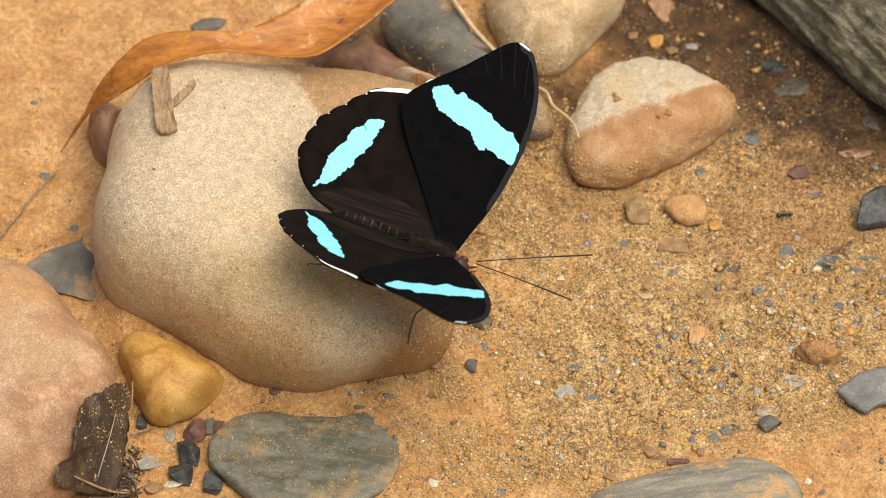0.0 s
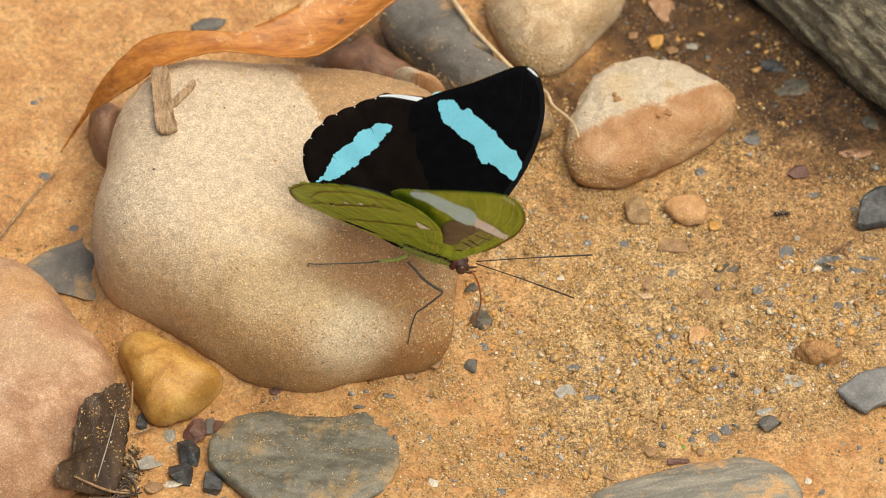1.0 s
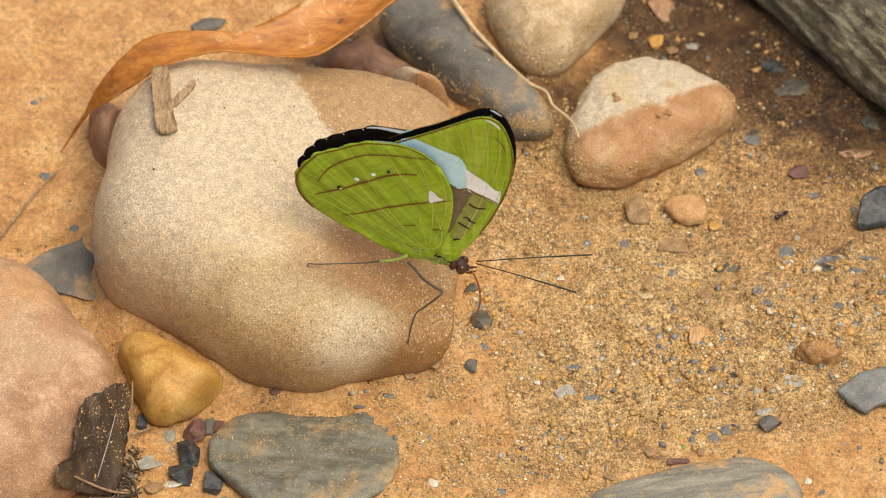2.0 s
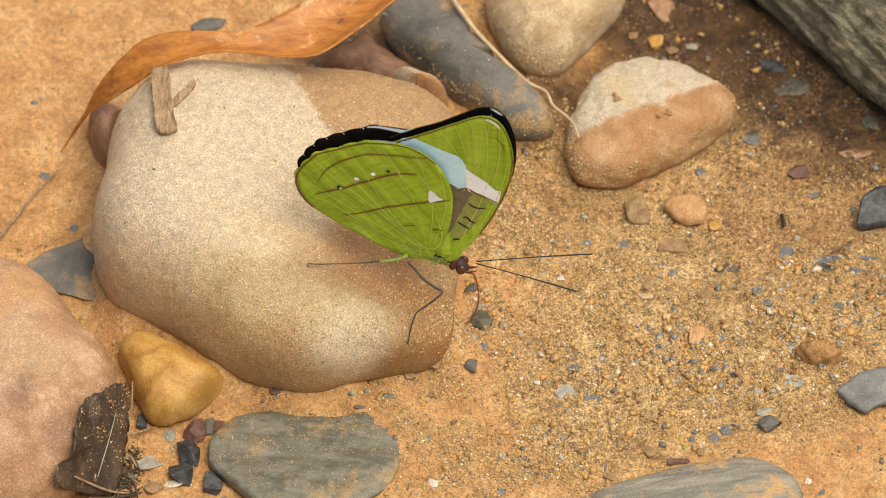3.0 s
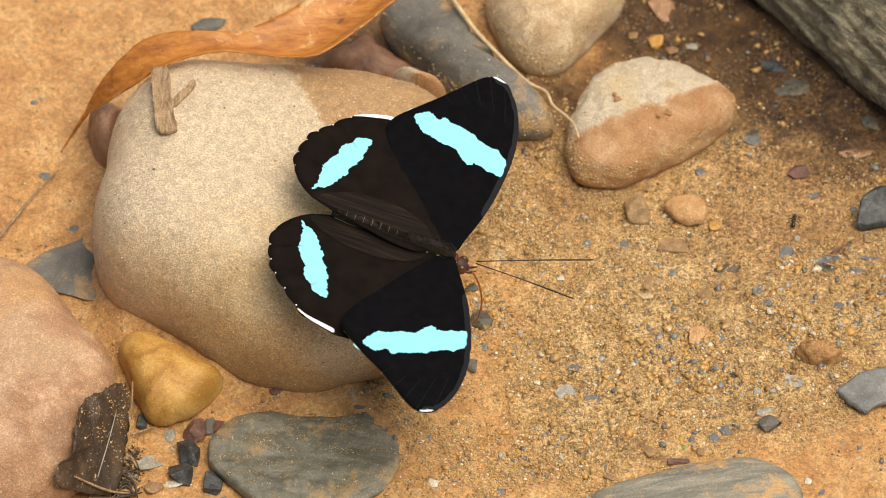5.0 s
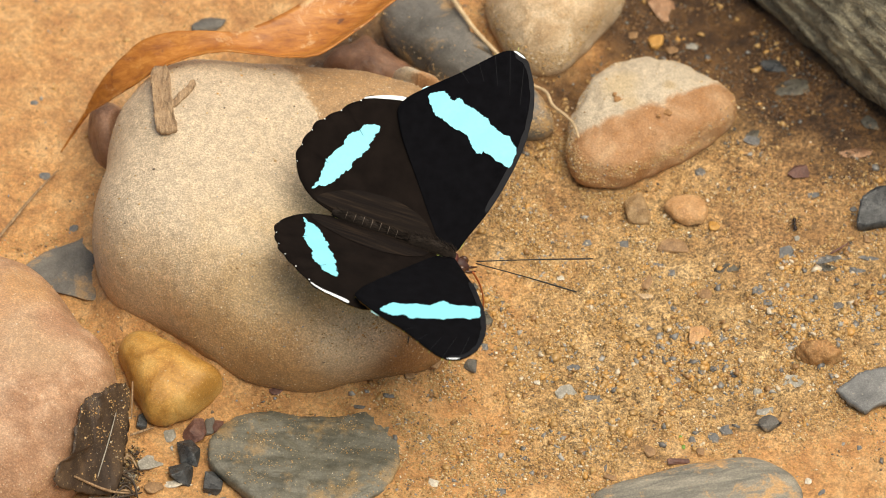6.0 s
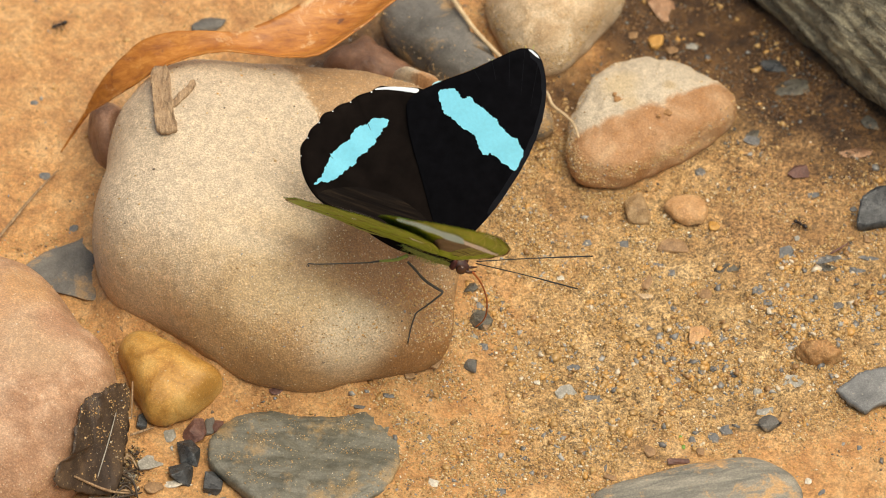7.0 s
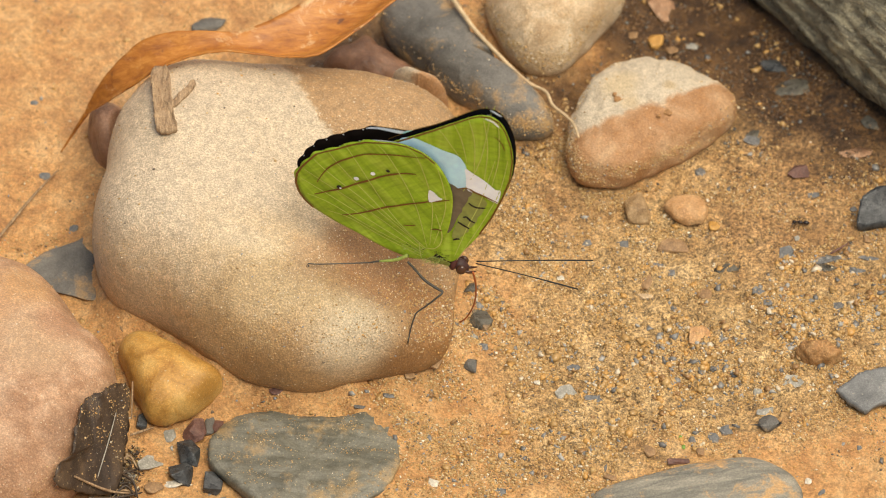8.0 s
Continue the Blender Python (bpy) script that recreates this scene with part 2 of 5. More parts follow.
def grain_material(name, stops):
    """Loose grains, each of its own colour."""
    m, nt, b = nodes_of(name)
    g = nt.nodes.new("ShaderNodeNewGeometry")
    r = nt.nodes.new("ShaderNodeValToRGB")
    r.color_ramp.interpolation = "CONSTANT"
    el = r.color_ramp.elements
    while len(el) < len(stops):
        el.new(0.5)
    for e, (p, c) in zip(el, stops):
        e.position, e.color = p, (*c, 1)
    link(nt, g.outputs["Random Per Island"], r.inputs[0])
    fine = noise_tex(nt, 3000, 3, 0.6, coords(nt))
    link(nt, mix(nt, 0.35, r.outputs[0], ramp(nt, fine, [(0.3, grey(0.25)), (0.7, grey(0.75))]), "OVERLAY"), b.inputs["Base Color"])
    b.inputs["Roughness"].default_value = 0.33
    return m


M_SAND = grain_material("sand_grains", [(0.0, (0.50, 0.32, 0.135)), (0.26, (0.42, 0.26, 0.10)), (0.46, (0.57, 0.40, 0.19)), (0.64, (0.30, 0.17, 0.06)), (0.75, (0.60, 0.34, 0.11)), (0.86, (0.68, 0.57, 0.39)), (0.91, (0.15, 0.11, 0.075)), (0.955, (0.26, 0.265, 0.26)), (0.985, (0.82, 0.74, 0.58))])
M_GLINT = grain_material("pale_sand", [(0.0, (0.62, 0.50, 0.33)), (0.3, (0.74, 0.63, 0.45)), (0.55, (0.52, 0.40, 0.24)), (0.72, (0.80, 0.72, 0.58)), (0.88, (0.34, 0.24, 0.13))])
# wet gravel, its colours lowered to hold the rock's shade too
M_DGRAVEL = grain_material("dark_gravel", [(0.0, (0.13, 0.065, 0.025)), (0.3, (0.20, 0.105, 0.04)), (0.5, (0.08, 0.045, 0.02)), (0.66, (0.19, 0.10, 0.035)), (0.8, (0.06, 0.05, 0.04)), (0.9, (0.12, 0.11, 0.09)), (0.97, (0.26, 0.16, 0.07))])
M_GRAVEL = grain_material("gravel_mix", [(0.0, (0.42, 0.25, 0.09)), (0.28, (0.50, 0.31, 0.12)), (0.48, (0.28, 0.15, 0.055)), (0.62, (0.52, 0.28, 0.08)), (0.76, (0.15, 0.14, 0.125)), (0.84, (0.22, 0.21, 0.19)), (0.92, (0.36, 0.34, 0.30)), (0.97, (0.60, 0.50, 0.36))])
M_BARK = rock_material("rotten_bark", (0.022, 0.014, 0.009), (0.05, 0.031, 0.019), (0.095, 0.06, 0.034), 7, (0.32, 0.55), 0.3, (0.4, 0.28, 0.14), (2.2, 0.6, 1, -14))
M_CRUMB = grain_material("rotten_crumbs", [(0.0, (0.05, 0.03, 0.018)), (0.3, (0.11, 0.07, 0.035)), (0.55, (0.03, 0.02, 0.014)), (0.75, (0.24, 0.15, 0.07)), (0.9, (0.42, 0.29, 0.13))])
M_TWIG = rock_material("dead_wood", (0.20, 0.12, 0.06), (0.34, 0.22, 0.12), (0.48, 0.33, 0.19), 2.0, (0.6, 0.85), 0.6, None, (4, 0.6, 1))
M_ROOT = plain("pale_root", (0.52, 0.38, 0.22), 0.6, 0.3, 500)
M_WING_UP = plain("velvet_black_wing", (0.0034, 0.0034, 0.0044), 0.85, 0.35, 500, 0.1, 0.0, 0.04)
M_WING_HIND = plain("brown_black_wing", (0.008, 0.0056, 0.0045), 0.85, 0.4, 250, 0.1, 0.0, 0.05)
M_COSTA = plain("slate_grey_scales", (0.0055, 0.0060, 0.0085), 0.6, 0.3, 700, 0.1, 0.0, 0.15)
M_OLIVE = plain("grey_green_scales", (0.27, 0.31, 0.075), 0.55, 0.2, 500)
M_TAUPE = plain("grey_brown_scales", (0.16, 0.13, 0.08), 0.6, 0.25, 500)


def fold_material():
    m, nt, b = nodes_of("brown_wing_hair")
    row = noise_tex(nt, 700, 4, 0.6, coords(nt, "Object", (0.1, 2.0, 1, 0)), 0.2)
    link(nt, ramp(nt, row, [(0.36, (0.006, 0.004, 0.0035)), (0.52, (0.011, 0.0075, 0.0055)), (0.66, (0.026, 0.017, 0.011))]), b.inputs["Base Color"])
    b.inputs["Roughness"].default_value = 0.8
    b.inputs["Specular IOR Level"].default_value = 0.1
    bump(nt, b, row, 0.5, 0.0003)
    return m


M_FOLD = fold_material()
M_COLLAR = plain("rusty_red_fur", (0.075, 0.016, 0.01), 0.7, 0.3, 2500)
M_BLUE = plain("pale_blue_scales", (0.22, 0.70, 0.86), 0.55, 0.06, 1500)


def green_scales(name, turn):
    """Olive wing scales in fine rows that run out along the veins, crossed by faint wrinkles."""
    m, nt, b = nodes_of(name)
    v = coords(nt)
    row = noise_tex(nt, 420, 4, 0.6, coords(nt, "Object", (0.12, 1.6, 1, turn)), 0.2)
    wrinkle = noise_tex(nt, 700, 3, 0.6, coords(nt, "Object", (1.6, 0.4, 1, turn)), 0.6)
    blot_ = noise_tex(nt, 70, 3, 0.5, v)
    col = ramp(nt, row, [(0.34, (0.235, 0.38, 0.017)), (0.5, (0.31, 0.475, 0.03)), (0.66, (0.40, 0.56, 0.06))])
    col = mix(nt, 0.6, col, ramp(nt, wrinkle, [(0.36, grey(0.75)), (0.62, grey(1.15))]), "MULTIPLY")
    col = mix(nt, 0.5, col, ramp(nt, blot_, [(0.35, (0.85, 0.8, 0.6)), (0.65, (1.1, 1.12, 1.1))]), "MULTIPLY")
    link(nt, col, b.inputs["Base Color"])
    b.inputs["Roughness"].default_value = 0.5
    b.inputs["Specular IOR Level"].default_value = 0.35
    bump(nt, b, mix(nt, 0.5, row, wrinkle), 0.35, 0.0003)
    return m


M_GREEN = {(1, "hindwing"): green_scales("green_scales", 37), (-1, "hindwing"): green_scales("green_scales", -37), (1, "forewing"): green_scales("green_scales", -100), (-1, "forewing"): green_scales("green_scales", 100)}
M_GVEIN = plain("pale_green_vein", (0.50, 0.57, 0.13), 0.5, 0.1)
M_UBAND = plain("powder_blue_scales", (0.52, 0.84, 1.0), 0.6, 0.1, 500)
M_WHITE = plain("white_scales", (0.88, 0.94, 1.0), 0.6, 0.06)
M_LINE = plain("rust_brown_scales", (0.17, 0.075, 0.008), 0.6, 0.2)
M_INK = plain("black_scales", (0.012, 0.010, 0.008), 0.6, 0.2)
M_FUR = plain("dark_brown_fur", (0.020, 0.014, 0.010), 0.8, 0.5, 2500, 0.5, 0.0, 0.2)
M_GFUR = plain("green_fur", (0.30, 0.36, 0.08), 0.75, 0.3, 2500, 0.6)
M_SPROUT = plain("green_scrap", (0.16, 0.28, 0.05), 0.5, 0.3)
M_RING = plain("pale_brown_ring", (0.16, 0.12, 0.09), 0.7, 0.3)
M_LEG = plain("dark_grey_leg", (0.06, 0.055, 0.045), 0.5, 0.3, 2000)
M_HEAD = plain("dark_maroon_scales", (0.045, 0.014, 0.009), 0.6, 0.3)
M_EYE = plain("brown_eye", (0.075, 0.032, 0.016), 0.25, 0.2)
M_ORANGE = plain("rust_orange_skin", (0.40, 0.10, 0.02), 0.4, 0.2)
M_GNATWING = plain("smoky_wing", (0.12, 0.10, 0.08), 0.3, 0.2)
M_ANT = plain("glossy_black_shell", (0.02, 0.012, 0.008), 0.22, 0.3)


# ---------------------------------------------------------------- mesh helpers
def mesh_from(name, verts, faces, mats, face_mats=None, smooth=True):
    me = bpy.data.meshes.new(name)
    me.from_pydata([tuple(v) for v in verts], [], faces)
    for m in mats if isinstance(mats, (list, tuple)) else [mats]:
        me.materials.append(m)
    if face_mats is not None:
        me.polygons.foreach_set("material_index", face_mats)
    me.polygons.foreach_set("use_smooth", [smooth] * len(me.polygons))
    me.update()
    return me


def part(name, me, parent, label="", loc=None):
    ob = new(name, me)
    ob.parent = parent
    if loc:
        ob.location = loc
    return tagged(ob, label) if label else ob


def spline(points, n, closed=False):
    """n points along a smooth curve through the given points."""
    p = [Vector(q) for q in points]
    k = len(p)
    out = []
    segs = k if closed else k - 1
    for i in range(n):
        t = i * segs / (n if closed else n - 1)
        j = min(int(t), segs - 1)
        u = t - j
        if closed:
            a, b, c, d = p[(j - 1) % k], p[j % k], p[(j + 1) % k], p[(j + 2) % k]
        else:
            a, b, c, d = p[max(j - 1, 0)], p[j], p[min(j + 1, k - 1)], p[min(j + 2, k - 1)]
        out.append(0.5 * (2 * b + (c - a) * u + (2 * a - 5 * b + 4 * c - d) * u * u + (3 * b - a - 3 * c + d) * u ** 3))
    return out


def tube(points, radii, sides=8, n=None):
    """Vertices and faces of a round tapering tube (mm) along a smooth path."""
    path = spline(points, n or len(points) * 5)
    verts, faces = [], []
    k = len(path)
    for i, c in enumerate(path):
        d = (path[min(i + 1, k - 1)] - path[max(i - 1, 0)]).normalized()
        s = d.cross(Vector((0.13, 0.2, 0.97))).normalized()
        w = s.cross(d)
        f = i / (k - 1) * (len(radii) - 1)
        j = min(int(f), len(radii) - 2)
        r = radii[j] + (radii[j + 1] - radii[j]) * (f - j)
        verts += [(c + r * (math.cos(a) * s + math.sin(a) * w)) * MM for a in (2 * math.pi * q / sides for q in range(sides))]
    for i in range(k - 1):
        for q in range(sides):
            a, b = i * sides + q, i * sides + (q + 1) % sides
            faces.append((a, b, b + sides, a + sides))
    faces.append(tuple(range(sides))[::-1])
    faces.append(tuple((k - 1) * sides + q for q in range(sides)))
    return verts, faces


def ring_radius(radii, ph):
    k = len(radii)
    t = (ph % (2 * math.pi)) / (2 * math.pi) * k
    i = int(t)
    u = t - i
    a, b, c, d = (radii[(i + o) % k] for o in (-1, 0, 1, 2))
    return 0.5 * (2 * b + (c - a) * u + (2 * a - 5 * b + 4 * c - d) * u * u + (3 * b - a - 3 * c + d) * u ** 3)


FOOTPRINTS = []


def stone(name, mat, centre, radii, height, n, tilt, label, category="stone", rough=0.5, grain=9.0, seed=1, bumps=(), rings=26, sides=110, group="", flat=False, layers=0.0):
    """A water-worn stone: plan radii round its centre, a rounded profile of power n, and uneven faces. bumps: (x, y, width, height) on it."""
    verts, faces = [], []
    off = Vector((seed * 7.3, seed * 3.1, seed * 1.7))
    z0 = 0.2 * height
    for i in range(rings + 5):
        if i <= rings:
            a = math.pi / 2 * (1 - i / rings)
            q, zz = max(math.cos(a), 0) ** (2 / n), max(math.sin(a), 0) ** (2 / n)
        else:
            a = radians(12 * (i - rings))
            q, zz = math.cos(a) ** (2 / n), -2 * math.sin(a)
        for s in range(sides if i else 1):
            ph = 2 * math.pi * s / sides
            r = ring_radius(radii, ph) * q
            x, y = r * math.cos(ph), r * math.sin(ph)
            z = z0 + (zz * (height - z0 + tilt[0] * x + tilt[1] * y) if zz >= 0 else zz * z0)
            for bx, by, bw, bh in bumps:
                z += bh * max(zz, 0) * math.exp(-((x - bx) ** 2 + (y - by) ** 2) / bw ** 2)
            p = Vector((x, y, z))
            w = rough * (noise.noise(p / grain + off) + 0.45 * noise.noise(p / (grain * 0.4) + off) + 0.2 * noise.noise(p / (grain * 0.12) + off))
            if layers:
                u, t_ = x * 0.64 - y * 0.77, x * 0.77 + y * 0.64
                w += layers * (1 - 2 * abs(noise.noise(Vector((u / 16, t_ / 3.2, z / 3.2)) + off)) + 0.5 * noise.noise(Vector((u / 5, t_ / 1.3, z / 1.3)) + off))
            nrm = Vector((x * height / max(radii), y * height / max(radii), z * 1.2 + 0.01)).normalized()
            verts.append((p + nrm * w) * MM)
    for i in range(rings + 4):
        for s in range(sides):
            b0, b1 = 1 + i * sides + s, 1 + i * sides + (s + 1) % sides
            if i == 0:
                faces.append((0, b0, b1))
            if i < rings + 3:
                faces.append((b0, b0 + sides, b1 + sides, b1))
    ob = new(name, mesh_from(name, verts, faces, mat))
    ob.location = (centre[0] * MM, centre[1] * MM, 0)
    FOOTPRINTS.append((centre, radii, height))
    return tagged(ob, label, category, group)


def inside_stone(x, y, margin=1.0):
    for (cx, cy), radii, tall in FOOTPRINTS:
        d = math.hypot(x - cx, y - cy)
        if d < max(radii) * 1.2 and d < ring_radius(radii, math.atan2(y - cy, x - cx)) * margin:
            return True
    return False


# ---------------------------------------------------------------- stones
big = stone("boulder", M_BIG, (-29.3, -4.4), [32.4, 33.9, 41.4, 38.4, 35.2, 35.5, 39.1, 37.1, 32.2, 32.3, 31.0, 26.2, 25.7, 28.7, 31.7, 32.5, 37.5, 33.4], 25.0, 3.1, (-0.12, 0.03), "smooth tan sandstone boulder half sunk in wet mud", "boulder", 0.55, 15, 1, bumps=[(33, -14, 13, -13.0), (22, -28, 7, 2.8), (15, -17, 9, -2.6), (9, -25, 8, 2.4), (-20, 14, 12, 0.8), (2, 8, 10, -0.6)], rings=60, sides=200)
pink = stone("stone", M_PINK, (-78.9, -39.0), [22.3, 22.8, 21.7, 24.7, 29.3, 32.1, 29.4, 25.5, 23.0, 22.4, 21.8, 24.4, 25.3, 27.1, 26.4, 25.1, 23.2, 20.7], 18.0, 2.5, (0.00, 0.00), "rounded pinkish sandstone with a worn top", "stone", 0.5, 9, 2)
yellow = stone("stone", M_YELLOW, (-47.4, -32.8), [9.0, 7.1, 6.1, 6.1, 6.6, 8.0, 11.9, 12.1, 8.5, 7.2, 6.8, 6.8, 8.4, 8.4, 7.5, 7.4, 7.4, 8.0], 8.5, 2.8, (0.00, 0.00), "small smooth yellow ochre stone beside the boulder", "stone", 0.35, 5, 3)
slab = stone("slate_slab", M_SLATE, (-23.8, -50.1), [16.1, 16.6, 17.8, 12.6, 11.2, 11.4, 13.9, 16.2, 17.5, 16.4, 13.2, 11.8, 11.0, 11.0, 11.0, 11.5, 12.5, 14.6], 2.4, 5.0, (-0.045, 0.0), "flat dark grey slate smeared with mud", "stone", 0.45, 3, 4, rings=40, sides=160)
grey_one = stone("stone", M_GREY, (3.9, 40.6), [5.7, 4.9, 4.7, 5.1, 6.5, 16.3, 21.0, 19.9, 13.6, 7.5, 6.7, 6.2, 6.5, 7.7, 10.2, 18.7, 20.9, 4.5], 9.0, 2.6, (0.00, 0.00), "long blue-grey stone with mud on its flank", "stone", 0.4, 8, 5)
round_one = stone("stone", M_TAN, (20.4, 51.2), [10.2, 13.2, 15.9, 15.0, 16.0, 14.6, 15.0, 14.7, 13.4, 12.1, 11.6, 12.1, 12.6, 12.4, 10.9, 8.7, 8.2, 8.4], 13.0, 2.2, (0.00, 0.00), "round buff stone with a rough crust", "stone", 0.5, 6, 6)
oval = stone("stone", M_OVAL, (37.5, 26.2), [12.9, 16.2, 15.0, 14.5, 14.8, 15.2, 15.2, 14.7, 14.3, 15.1, 16.6, 18.0, 15.3, 11.2, 9.2, 8.5, 8.9, 10.0], 8.5, 2.8, (0.00, 0.00), "oval stone, cream above and rusty brown below", "stone", 0.6, 4, 7)
stone("rock", M_DARK, (94.3, 62.9), [44.0, 39.1, 36.1, 34.5, 34.0, 34.5, 36.2, 39.3, 44.3, 51.7, 59.9, 62.5, 60.9, 60.0, 60.9, 62.6, 59.6, 51.3, 44.0, 39.1, 36.1, 34.5, 34.0, 34.5, 36.2, 39.3, 44.3, 51.7, 59.9, 62.5, 60.9, 60.0, 60.9, 62.6, 59.6, 51.3], 30.0, 2.4, (0.00, 0.00), "dark grey layered rock with glittering grain", "rock", 0.5, 9, 8, rings=110, sides=420, layers=0.95)
stone("flat_rock", M_WASH, (43.8, -57.2), [18.5, 17.0, 13.5, 9.8, 7.8, 7.4, 7.5, 8.5, 11.6, 18.3, 14.9, 10.0, 8.8, 7.8, 7.4, 8.1, 9.2, 15.7], 3.5, 2.6, (0.00, 0.00), "flat grey rock veined with tan, sunk in mud", "rock", 0.3, 6, 9)
stone("stone", M_RUST, (-59.8, 22.0), [2.0, 2.4, 3.1, 6.1, 7.5, 7.4, 6.5, 4.5, 3.3, 2.7, 2.6, 2.8, 3.5, 4.3, 4.9, 3.3, 2.3, 2.0], 10.0, 2.3, (0.00, 0.00), "reddish brown stone under the dry leaf", "stone", 0.3, 4, 14, sides=70, rings=16)
stone("stone", M_GREY, (-66.0, -4.1), [9.5, 10.9, 10.8, 9.1, 6.0, 5.1, 4.8, 5.1, 6.2, 7.9, 9.8, 6.9, 6.3, 6.4, 7.1, 9.1, 9.3, 9.9], 0.45, 3.5, (0.00, 0.00), "half-buried blue-grey stone at the mud's edge", "stone", 0.35, 4, 15, sides=70, rings=16)
stone("stone", M_OVAL, (-4.2, 29.2), [5.3, 3.5, 2.7, 2.2, 2.2, 2.7, 4.0, 6.9, 4.4, 1.7, 1.0, 0.9, 0.9, 0.8, 0.8, 1.0, 1.6, 3.5], 14.0, 2.3, (0.00, 0.00), "low tan stone tucked in behind the boulder", "stone", 0.3, 6, 18, sides=80, rings=18)
stone("stone", M_SHADED, (-12.6, 40.8), [5.9, 4.5, 4.2, 4.3, 5.0, 6.8, 6.7, 7.0, 8.4, 9.1, 6.2, 5.9, 4.9, 4.7, 4.8, 5.6, 7.8, 9.8], 6.0, 2.3, (0.00, 0.00), "red-brown stone wedged behind the boulder, coloured dark as in deep shade", "stone", 0.4, 4, 16, sides=70, rings=16)
stone("stone", M_COAT, (43.1, 8.1), [4.0, 3.9, 3.9, 3.9, 3.5, 3.5, 3.6, 3.9, 4.1, 3.1, 2.8, 2.6, 2.5, 2.7, 3.0, 3.1, 3.7, 3.8], 2.2, 3.0, (0.00, 0.00), "low tan stone coated with mud", "stone", 0.3, 2.5, 13, sides=60, rings=14)
stone("mud_lump", M_CLOD, (66.0, -25.4), [4.0, 3.4, 3.1, 2.7, 2.4, 2.5, 3.0, 3.7, 4.3, 3.6, 3.1, 2.4, 1.9, 1.7, 1.7, 2.0, 2.7, 3.2], 4.0, 2.2, (0.00, 0.00), "lump of rusty orange clay in the gravel", "mud lump", 0.8, 1.8, 17, sides=60, rings=14)


# ---------------------------------------------------------------- ground
SMOOTH = [(8, -34, 6), (-70, 30, 34), (56, 6, 17), (60, -52, 16), (-40, 52, 26)]  # silted flats: x, y, radius
GRAVELLY = [(68, -12, 12), (52, -18, 11), (36, -26, 10), (24, -38, 9), (8, -12, 7)]
# dark silt and gravel where the rock's shade is painted in
SILTY_SHADE = [(60, 48, 22), (40, 54, 16), (76, 34, 14), (-16, 44, 10)]
BANKS = [(4, -26, 7, 2.4), (-10, -37, 7, 1.6), (-24, -40, 6, 1.2), (-40, -30, 6, 1.8), (-56, -18, 6, 2.0), (5, -14, 6, 0.9)]  # mud heaped against the boulder
COARSE = [(14, 8, 10), (44, -12, 28), (22, -24, 22), (70, -14, 20), (30, 20, 10), (10, -42, 18)]  # gravelly ground


def blot(zones, x, y):
    return min(1.0, sum(math.exp(-((x - cx) ** 2 + (y - cy) ** 2) / r ** 2) for cx, cy, r in zones))


def collar(x, y):
    """Mud banked up against the stones, in mm."""
    h = 0.0
    for (cx, cy), radii, tall in FOOTPRINTS:
        dx, dy = x - cx, y - cy
        if dx * dx + dy * dy < (max(radii) + 6) ** 2:
            g = math.hypot(dx, dy) - ring_radius(radii, math.atan2(dy, dx))
            up = min(2.4, 0.25 + 0.11 * tall) * (0.85 + 0.7 * noise.noise(Vector((x, y, 5)) / 6))
            h = max(h, up * math.exp(-(max(g + 1.0, 0) / (1.8 + 0.7 * up)) ** 2))
    return h


def ground_height(x, y):
    """Relief of the mud in mm."""
    p = Vector((x, y, 0))
    s = 1 - 0.75 * blot(SMOOTH, x, y)
    c = blot(COARSE, x, y)
    h = 1.1 * noise.noise(p / 26) + 0.6 * s * noise.noise(p / 9 + Vector((3, 1, 0)))
    h += s * ((0.5 + 0.35 * c) * noise.noise(p / 3.4) + (0.25 + 0.2 * c) * noise.noise(p / 1.5)) + (0.12 * s + 0.16 * c) * noise.noise(p / 0.7)
    if s > 0.5:
        h -= 0.5 * s * max(0.0, noise.noise(p / 5 + Vector((9, 4, 2))) - 0.25)
    return h - 0.4 + collar(x, y) + sum(up * math.exp(-((x - cx) ** 2 + (y - cy) ** 2) / r ** 2) for cx, cy, r, up in BANKS)


STEP, HX, HY = 0.45, 94.05, 80.1
GX, GY = np.arange(-HX, HX + STEP / 2, STEP), np.arange(-HY, HY + STEP / 2, STEP)
GRID = np.array([[ground_height(x, y) for x in GX] for y in GY])


def ground_z(x, y):
    """Height of the built mud at a place, in mm."""
    u, w = (x + HX) / STEP, (y + HY) / STEP
    i, j = min(max(int(u), 0), len(GX) - 2), min(max(int(w), 0), len(GY) - 2)
    u, w = u - i, w - j
    return float((GRID[j, i] * (1 - u) + GRID[j, i + 1] * u) * (1 - w) + (GRID[j + 1, i] * (1 - u) + GRID[j + 1, i + 1] * u) * w)


